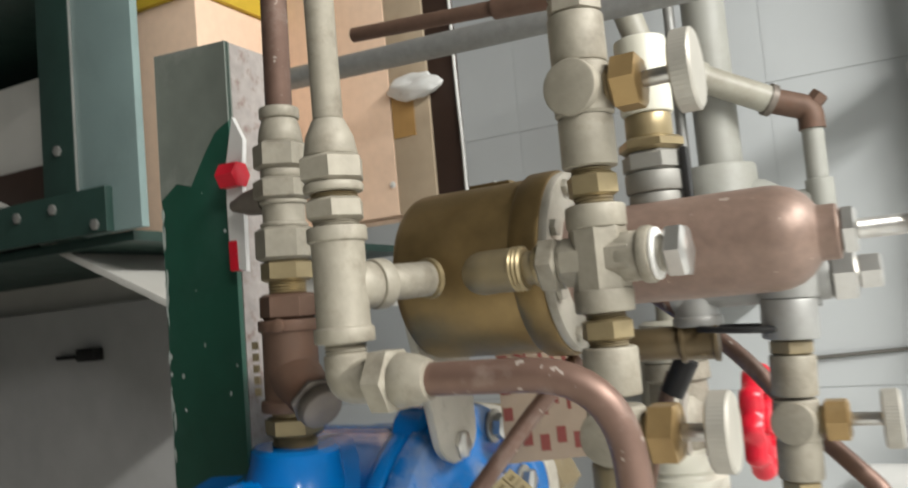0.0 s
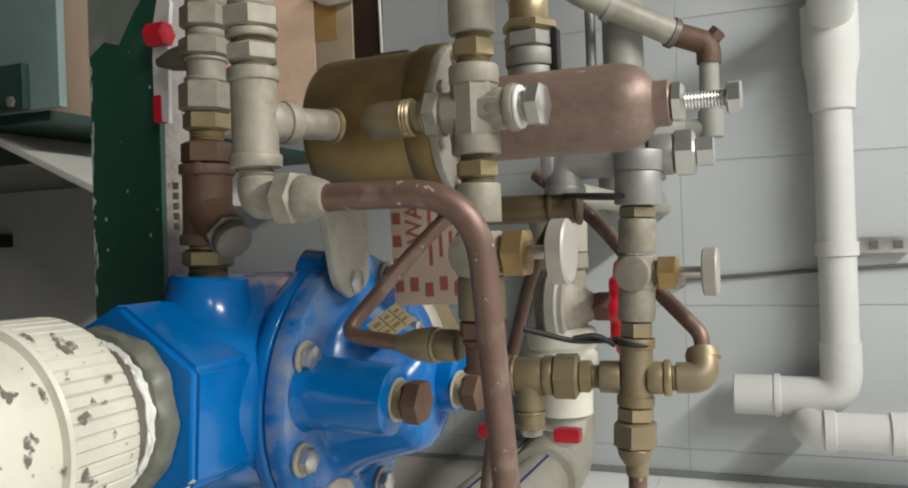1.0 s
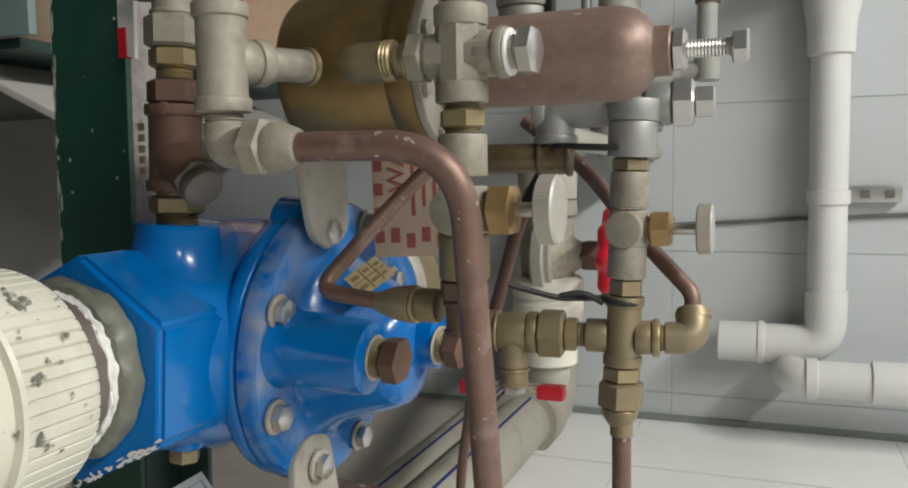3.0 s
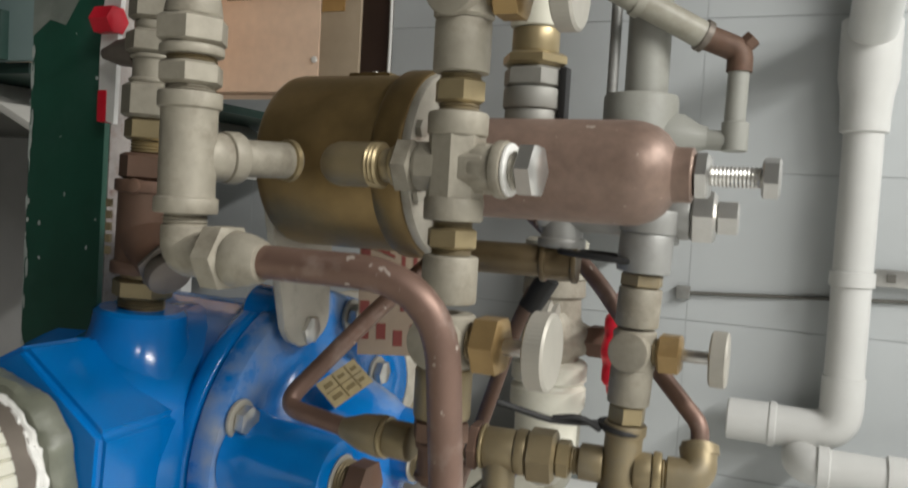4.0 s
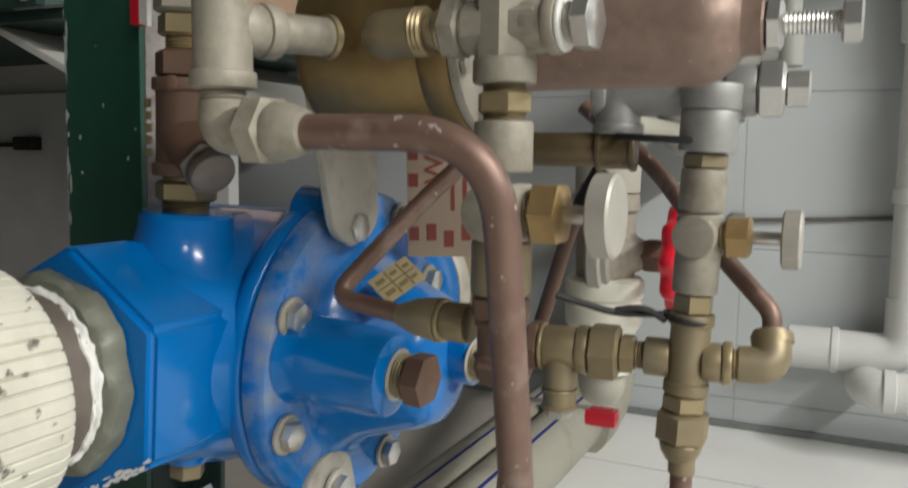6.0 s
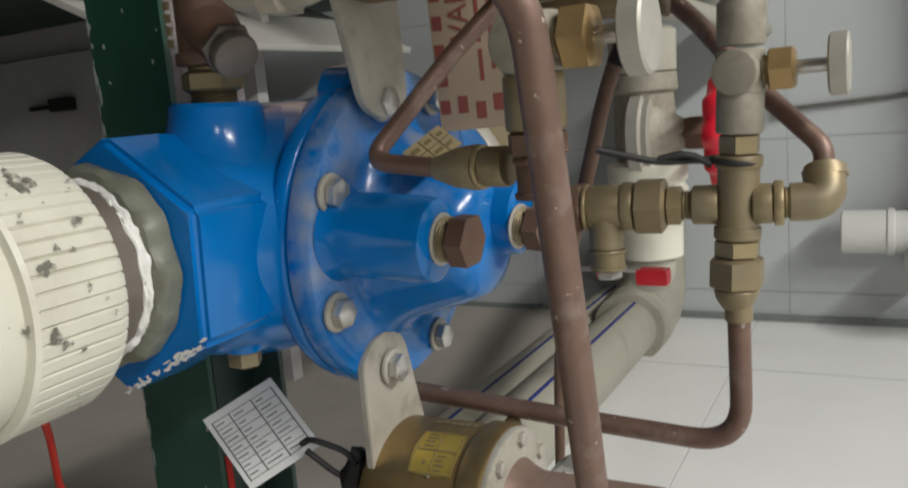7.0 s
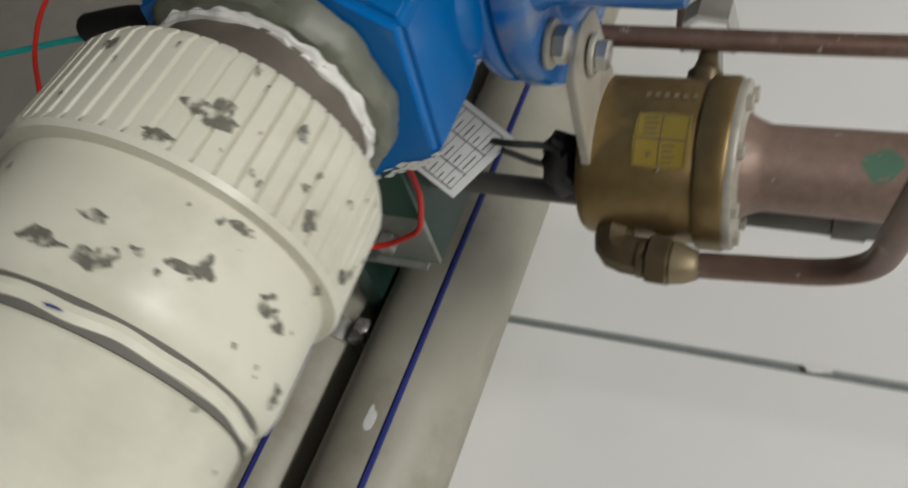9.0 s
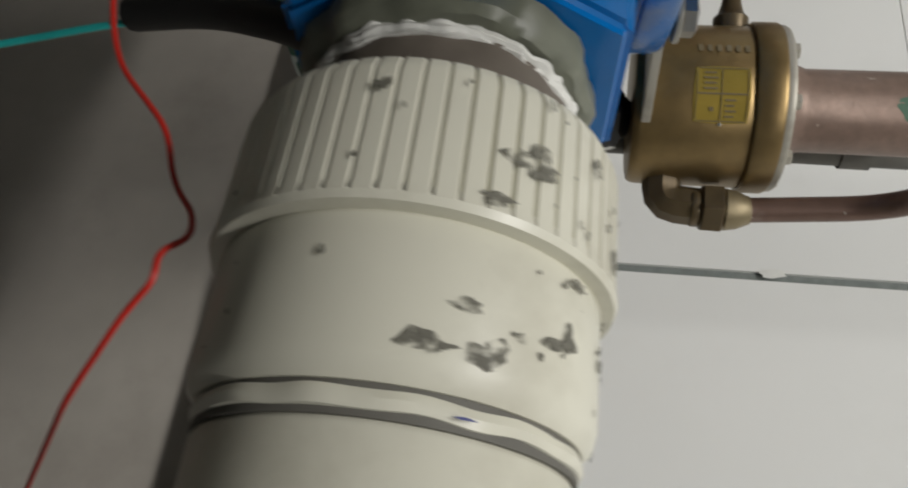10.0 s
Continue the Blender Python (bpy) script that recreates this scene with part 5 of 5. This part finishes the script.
part("clip_shell", extrude_outline([(-0.026, 0.0), (-0.022, 0.034), (-0.008, 0.044), (0.020, 0.040), (0.027, 0.0), (0.023, 0.0), (0.018, 0.034), (-0.006, 0.038), (-0.018, 0.030), (-0.022, 0.0)], 0.03, Matrix(((1, 0, 0, -0.262), (0, 0, 1, 0.765), (0, 1, 0, 0.130), (0, 0, 0, 1)))), STEEL, pc)
part("clip_floor", box(-0.287, -0.236, 0.765, 0.795, 0.130, 0.133), STEEL, pc)
# ---------- green post and rack ----------
post = thing("green_post", "chipped dark green steel angle post, bare grey at its top", "steel post", at=(-0.46, 0.46, 0.16))
part("front_flange", box(-0.487, -0.414, 0.460, 0.465, 0.225, 0.8535, None, 0.001), GREEN, post)
bm = extrude_outline([(-0.487, 0.7405), (-0.470, 0.752), (-0.455, 0.748), (-0.440, 0.770), (-0.428, 0.785), (-0.414, 0.792), (-0.414, 0.853), (-0.487, 0.856)], 0.0054, Matrix(((1, 0, 0, 0), (0, 0, 1, 0.4597), (0, 1, 0, 0), (0, 0, 0, 1))))
part("bare_top", bm, PRIMER, post, "bare grey steel end")
part("bare_foot", box(-0.487, -0.414, 0.4598, 0.4652, 0.165, 0.2245, None, 0.001), PRIMER, post, "bare grey steel foot")
part("side_flange", box(-0.4195, -0.414, 0.4655, 0.535, 0.40, 0.853, None, 0.001), SPECK, post, "speckled bare side")
part("lower_side_flange", box(-0.4195, -0.414, 0.4655, 0.535, 0.165, 0.3995, None, 0.001), DKGREEN, post)
part("foot_plate", box(-0.515, -0.425, 0.455, 0.51, 0.160, 0.1645, None, 0.001), PRIMER, post)
part("foot_bolt", hexa(0.016, 0, 0.012, axis_m((-0.450, 0.459, 0.195), (0, -1, 0))), STEEL, post)
part("foot_stub", box(-0.515, -0.495, 0.46, 0.52, 0.0, 0.160, None, 0.002), DKGREEN, post)
part("back_flange", box(-0.4135, -0.385, 0.505, 0.510, 0.225, 0.40, None, 0.001), DKGREEN, post)
chips = random.Random(31)
bm = bmesh.new()
for k in range(70):
    edge = chips.random() < 0.85
    cx = -0.4869 + abs(chips.gauss(0, 0.0016)) if edge else chips.uniform(-0.485, -0.418)
    cz = chips.uniform(0.24, 0.76)
    w, h = (chips.uniform(0.0006, 0.0030), chips.uniform(0.002, 0.012)) if edge else (chips.uniform(0.0005, 0.0018), chips.uniform(0.0006, 0.003))
    vs = [bm.verts.new((max(-0.4869, cx + w * math.cos(q * 0.9) * chips.uniform(0.5, 1)), 0.4596 - k * 0.000004, cz + h * math.sin(q * 0.9) * chips.uniform(0.5, 1))) for q in range(7)]
    bm.faces.new(vs)
tagged(part("paint_chip", bm, mat("bare_chip", (0.36, 0.40, 0.37), 0.6, 0, 0.2, 200, 0.1), post, "pale chips along the edge"), kind="stuff")
post.location.x -= 0.007
post.rotation_euler = (0, radians(0.8), 0)

rack = thing("shelf_rack", "dark green bolted steel rack with grey panels and a lower shelf", "shelf", at=(-1.3, 1.0, 0))
part("rack_post", box(-1.225, -1.145, 0.895, 0.96, 0.812, 2.2, None, 0.002), DKGREEN, rack)
part("rack_leg", box(-2.4, -2.32, 0.895, 0.96, 0.0, 0.812, None, 0.002), DKGREEN, rack)
part("rack_beam", box(-3.19, -1.065, 0.885, 0.9, 0.812, 0.885, None, 0.002), DKGREEN, rack)
part("grey_panel", box(-1.143, -1.003, 0.90, 0.915, 0.812, 2.0, None, 0.002), TEAL, rack, "grey-green side panel")
part("panel_edge", box(-1.1448, -1.1430, 0.896, 0.9, 0.812, 2.0), STEEL, rack)
part("shelf_board", box(-3.19, -1.04, 0.915, 1.80, 0.795, 0.812, None, 0.002), DKGREEN, rack)
m = Matrix.Translation((-1.225, 0.93, 0.800)) @ Matrix.Rotation(radians(24), 4, "Y")
part("slanted_tray", box(-1.8, 0.315, 0.0, 0.75, -0.012, 0.0, m, 0.002), SHELFM, rack, "sloping pale grey tray")
part("back_panel", box(-3.19, -1.07, 1.34, 1.36, 0.73, 0.795, None, 0.002), SHELFM, rack)
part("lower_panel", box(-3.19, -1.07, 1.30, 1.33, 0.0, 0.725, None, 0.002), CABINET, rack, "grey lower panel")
part("panel_handle", box(-1.66, -1.60, 1.27, 1.30, 0.60, 0.63, None, 0.005), BLACK, rack)
part("panel_knob", box(-1.75, -1.66, 1.285, 1.30, 0.607, 0.617, None, 0.003), BLACK, rack)
for x, z in ((-1.184, 0.961), (-1.282, 0.860), (-1.19, 0.862), (-1.40, 0.855), (-1.09, 0.825)):
    part("rack_bolt", hexa(0.016, 0, 0.006, axis_m((x, 0.886 if z < 0.9 else 0.896, z), (0, -1, 0))), STEEL, rack)
part("upper_board", box(-3.19, -1.0, 0.90, 1.80, 1.28, 1.30, None, 0.002), DKGREEN, rack)
st = thing("stored_case", "dark brown case on the rack shelf", "case", at=(-1.7, 1.2, 0.82))
part("case_body", box(-2.3, -1.26, 1.02, 1.5, 0.8135, 0.99, None, 0.01), DARKWOOD, st)
st = thing("storage_tub", "pale grey plastic tub on the rack shelf", "tub", at=(-1.7, 1.2, 1.0))
part("tub_body", box(-2.3, -1.28, 1.05, 1.5, 0.991, 1.18, None, 0.02), SHELFM, st)
bx = thing("cardboard_box", "large brown cardboard carton with a darker open end", "box", at=(-1.0, 1.30, 0.82))
part("brown_side", box(-1.405, -0.980, 1.262, 1.268, 0.8135, 1.40, None, 0.001), BROWNB, bx, "dark reddish-brown side board")
part("front_side", box(-0.975, -0.748, 1.25, 1.256, 0.8175, 1.40, None, 0.001), CARD, bx)
part("front_flap", box(-0.747, -0.669, 1.2515, 1.2575, 0.8175, 1.40, None, 0.001), CARDG, bx, "greyer cardboard flap")
part("left_side", box(-1.405, -1.399, 1.2685, 1.325, 0.8135, 1.40, None, 0.001), CARD, bx)
part("right_side", box(-0.675, -0.669, 1.2580, 1.325, 0.8135, 1.40, None, 0.001), CARDG, bx)
part("back_side", box(-1.398, -0.676, 1.319, 1.325, 0.8135, 1.40, None, 0.001), CARD, bx)
part("lid", box(-1.405, -0.669, 1.25, 1.325, 1.4005, 1.406, None, 0.001), CARD, bx)
part("base", box(-1.368, -0.676, 1.27, 1.318, 0.8135, 0.82), CARD, bx)
part("printed_line", box(-0.948, -0.892, 1.2492, 1.2499, 0.982, 0.985), LABELINK, bx)
part("printed_line", box(-0.893, -0.890, 1.2492, 1.2499, 0.985, 1.02), LABELINK, bx)
part("packing_tape", box(-0.746, -0.700, 1.2503, 1.2513, 0.955, 1.03), mat("amber_tape", (0.40, 0.24, 0.09), 0.3, 0, 0.15, 40, 0.05), bx, "amber packing tape")
part("staple", cyl(0.006, 0, 0.002, axis_m((-0.756, 1.2498, 0.873), (0, -1, 0)), 12, 0.0006), WHITEP, bx)
part("dark_flap", box(-0.668, -0.612, 1.256, 1.264, 0.8175, 1.40, None, 0.002), DARKWOOD, bx, "dark brown end flap")
part("plastic_edge", sweep([(-0.612, 1.254, 0.8175), (-0.611, 1.253, 0.92), (-0.614, 1.254, 1.05), (-0.612, 1.254, 1.39)], 0.0028, 8), PVCW, bx, "strip of clear wrapping")
bn = thing("plastic_bag", "crumpled white plastic bag caught on the carton flap", "plastic bag", at=(-0.68, 1.24, 1.02))
bm = bmesh.new()
bmesh.ops.create_icosphere(bm, subdivisions=5, radius=1.0)
for v in bm.verts:
    k = 0.9 + 0.5 * noise.noise(v.co * 1.1) + 0.12 * abs(noise.noise(v.co * 2.6 + Vector((3, 1, 7))))
    v.co = Vector((v.co.x * 0.055 * k - 0.688, v.co.y * 0.014 * k + 1.240, v.co.z * 0.024 * k + 1.040 + v.co.x * 0.006))
part("bag", bm, PVCW, bn)
yb = thing("yellow_carton", "yellow carton on the upper shelf", "box", at=(-1.1, 1.1, 1.2))
part("carton", box(-1.30, -0.98, 1.02, 1.24, 1.225, 1.279, None, 0.003), mat("yellow_card", (0.55, 0.38, 0.03), 0.6, 0, 0.1, 40, 0.05), yb)
part("carton_base", box(-1.29, -0.99, 1.03, 1.23, 0.8135, 1.2245, None, 0.003), CARD, yb)
# ---------- tags, wires ----------
tg = thing("data_tag", "thin aluminium data tag printed with a black table", "tag", at=(-0.37, 0.45, 0.31))
o = Vector((-0.4085, 0.440, 0.337))
e1, e2 = Vector((-0.361, 0.430, 0.2955)) - o, Vector((-0.372, 0.475, 0.360)) - o
nn = e1.cross(e2).normalized() * 0.0006
if nn.y > 0:
    nn = -nn
part("tag_sheet", flat(o, e1, e2, 0, 1, 0, 1, 0), TAG, tg)
for k in range(8):
    part("table_rule", flat(o, e1, e2, 0.10 + 0.115 * k, 0.106 + 0.115 * k, 0.06, 0.92, 0.5), INK, tg)
for v in (0.06, 0.30, 0.62, 0.92):
    part("table_rule", flat(o, e1, e2, 0.10, 0.918, v, v + 0.014, 0.5), INK, tg)
random.seed(9)
for k in range(7):
    for v0, v1 in ((0.09, 0.27), (0.34, 0.58), (0.66, 0.88)):
        w = random.uniform(0.4, 0.95)
        part("print_bar", flat(o, e1, e2, 0.155 + 0.115 * k, 0.167 + 0.115 * k, v0, v0 + (v1 - v0) * w, 0.5), INK, tg)
tie("black nylon cable tie holding the data tag to the bracket", [[(-0.340, 0.462, 0.318), (-0.322, 0.450, 0.330), (-0.300, 0.462, 0.318), (-0.296, 0.470, 0.300)], [(-0.330, 0.455, 0.318), (-0.312, 0.462, 0.300), (-0.298, 0.470, 0.290)]])
bk = thing("black_tape_knot", "lump of black tape behind the lower bracket", "tape", at=(-0.30, 0.47, 0.295))
bm = bmesh.new()
bmesh.ops.create_icosphere(bm, subdivisions=3, radius=1.0)
for v in bm.verts:
    v.co *= 1 + 0.25 * noise.noise(v.co * 2.3)
    v.co = Vector((-0.2985 + v.co.x * 0.014, 0.472 + v.co.y * 0.016, 0.290 + v.co.z * 0.026))
part("tape_lump", bm, BLACK, bk)

wn = thing("warning_tag", "buff paper warning tag printed in dark red, dusty", "tag", at=(-0.22, 0.54, 0.57))
o = Vector((-0.246, 0.530, 0.640))
e1, e2 = Vector((0.052, 0.030, 0.0)), Vector((0.0, 0.006, -0.115))
nn = e1.cross(e2).normalized() * 0.0006
if nn.y > 0:
    nn = -nn
part("tag_sheet", flat(o, e1, e2, 0, 1, 0, 1, 0), WARN, wn)
for k in range(6):
    part("red_square", flat(o, e1, e2, 0.02, 0.13, 0.02 + 0.16 * k, 0.10 + 0.16 * k, 0.5), WARNRED, wn)
for k in range(4):
    part("red_square", flat(o, e1, e2, 0.22 + 0.20 * k, 0.33 + 0.20 * k, 0.80 + 0.04 * (k % 2), 0.90 + 0.04 * (k % 2), 0.5), WARNRED, wn)
for u, v0, v1 in ((0.50, 0.05, 0.20), (0.50, 0.24, 0.50), (0.50, 0.54, 0.72), (0.64, 0.08, 0.30), (0.64, 0.34, 0.66), (0.78, 0.05, 0.26), (0.78, 0.30, 0.44), (0.78, 0.48, 0.70)):
    part("print_bar", flat(o, e1, e2, u, u + 0.045, v0, v1, 0.5), WARNRED, wn)
tx = bpy.data.curves.new("warning_word", "FONT")
tx.body, tx.size, tx.extrude, tx.align_x = "WARN", 0.019, 0.0002, "LEFT"
to = new("warning_word", tx)
tx.materials.append(WARNRED)
xa, za = -e2.normalized(), nn.normalized()
ya = za.cross(xa)
pm = Matrix((xa, ya, za)).transposed().to_4x4()
pm.translation = o + e1 * 0.42 + e2 * 0.56 + nn * 1.2 - Vector(wn.location)
to.parent = wn
to.matrix_basis = pm


def wire(name, label, pts, r, mt):
    t = thing(name, label, "wire", "loose wires", pts[0])
    part("wire", sweep(pts, r, 8, 0.012, 5), mt, t)


wire("red_wire", "thin red insulated wire looped round the green post", [(-0.375, 0.30, 0.405), (-0.44, 0.345, 0.360), (-0.470, 0.365, 0.312), (-0.495, 0.40, 0.258), (-0.488, 0.43, 0.212), (-0.455, 0.447, 0.200), (-0.418, 0.452, 0.220), (-0.406, 0.456, 0.262), (-0.412, 0.462, 0.300)], 0.0024, REDW)
wire("red_wire", "thin red insulated wire trailing from the post to the floor", [(-0.60, 0.28, 0.006), (-0.545, 0.30, 0.22), (-0.508, 0.32, 0.261), (-0.496, 0.34, 0.270), (-0.504, 0.36, 0.280), (-0.494, 0.39, 0.268), (-0.496, 0.42, 0.232), (-0.503, 0.43, 0.165)], 0.0024, REDW)
wire("red_wire", "thin red wire hanging beside the cream union", [(-0.505, 0.38, 0.500), (-0.502, 0.36, 0.497), (-0.496, 0.34, 0.489), (-0.466, 0.31, 0.488), (-0.460, 0.29, 0.484), (-0.446, 0.275, 0.488), (-0.443, 0.265, 0.490), (-0.449, 0.255, 0.497), (-0.447, 0.245, 0.497), (-0.458, 0.235, 0.490), (-0.482, 0.21, 0.468), (-0.530, 0.19, 0.400), (-0.60, 0.17, 0.30), (-0.62, 0.15, 0.006)], 0.0012, REDW)
wire("teal_wire", "thin teal wire running to the valve inlet", [(-1.06, 0.42, 0.43), (-0.601, 0.38, 0.449), (-0.535, 0.39, 0.456), (-0.488, 0.40, 0.455), (-0.445, 0.385, 0.470)], 0.0018, CYANW)
bk2 = thing("black_tape_wrap", "black taped wire bundle beside the valve inlet", "tape", at=(-0.44, 0.36, 0.49))
part("taped_wire", sweep([(-0.52, 0.392, 0.462), (-0.475, 0.385, 0.474), (-0.432, 0.366, 0.486), (-0.405, 0.350, 0.492)], 0.0085, 12, 0.02), BLACK, bk2)

# ---------- tiles and wall panels ----------
def pieces(name, parent, x0, nx, dx, y0, ny, dy, gap, mt, wall=None, gx=None):
    gx = gx or gap
    me = bpy.data.meshes.new(name)
    if wall is None:
        bm = box(gx / 2, dx - gx / 2, gap / 2, dy - gap / 2, -0.008, 0.0, None, 0.0008)
    else:
        bm = box(gx / 2, dx - gx / 2, 0.0, 0.01, gap / 2, dy - gap / 2, None, 0.0008)
    bmesh.ops.recalc_face_normals(bm, faces=bm.faces)
    bm.to_mesh(me)
    bm.free()
    me.materials.append(mt)
    for i in range(nx):
        for j in range(ny):
            ob = new(name, me)
            ob.location = (x0 + i * dx + (0.27 if j < 7 else 0.0), y0 + j * dy, 0) if wall is None else (x0 + i * dx, wall, y0 + j * dy)
            ob.parent = parent


pieces("floor_tile", bpy.data.objects["floor"], -0.245 - 5 * 0.54, 11, 0.54, 0.512 - 6 * 0.54, 9, 0.54, 0.009, FLOOR, gx=0.0009)
pieces("wall_panel", bpy.data.objects["wall_north"], -0.178 - 5 * 0.6, 10, 0.60, 0.742 - 3 * 0.338, 9, 0.338, 0.0035, WALL, WALL_Y, gx=0.0010)
tagged(part("baseboard", box(-3.19, 2.99, 1.918, 1.932, 0.001, 0.014), GROUT, None, smooth=0), "dark grey sealant line at the foot of the wall", "skirting", kind="structure")
tagged(part("concrete_strip", box(-3.19, -0.625, -2.99, 1.928, -0.006, 0.004, None, 0.001), CONC, None, smooth=0), "bare brownish concrete floor strip left of the pipes", "floor", kind="structure")
bm = bmesh.new()
random.seed(21)
c0 = bm.verts.new((-0.128, 0.515, 0.0012))
rim = [bm.verts.new((-0.128 + 0.013 * math.cos(q) * random.uniform(0.75, 1.1), 0.515 + 0.006 * math.sin(q) * random.uniform(0.6, 1.1), 0.0008)) for q in [2 * math.pi * i / 14 for i in range(14)]]
for i in range(14):
    bm.faces.new((c0, rim[i], rim[(i + 1) % 14]))
part("filler_spot", bm, TAPE, bpy.data.objects["floor"], "white filler spot on a joint")
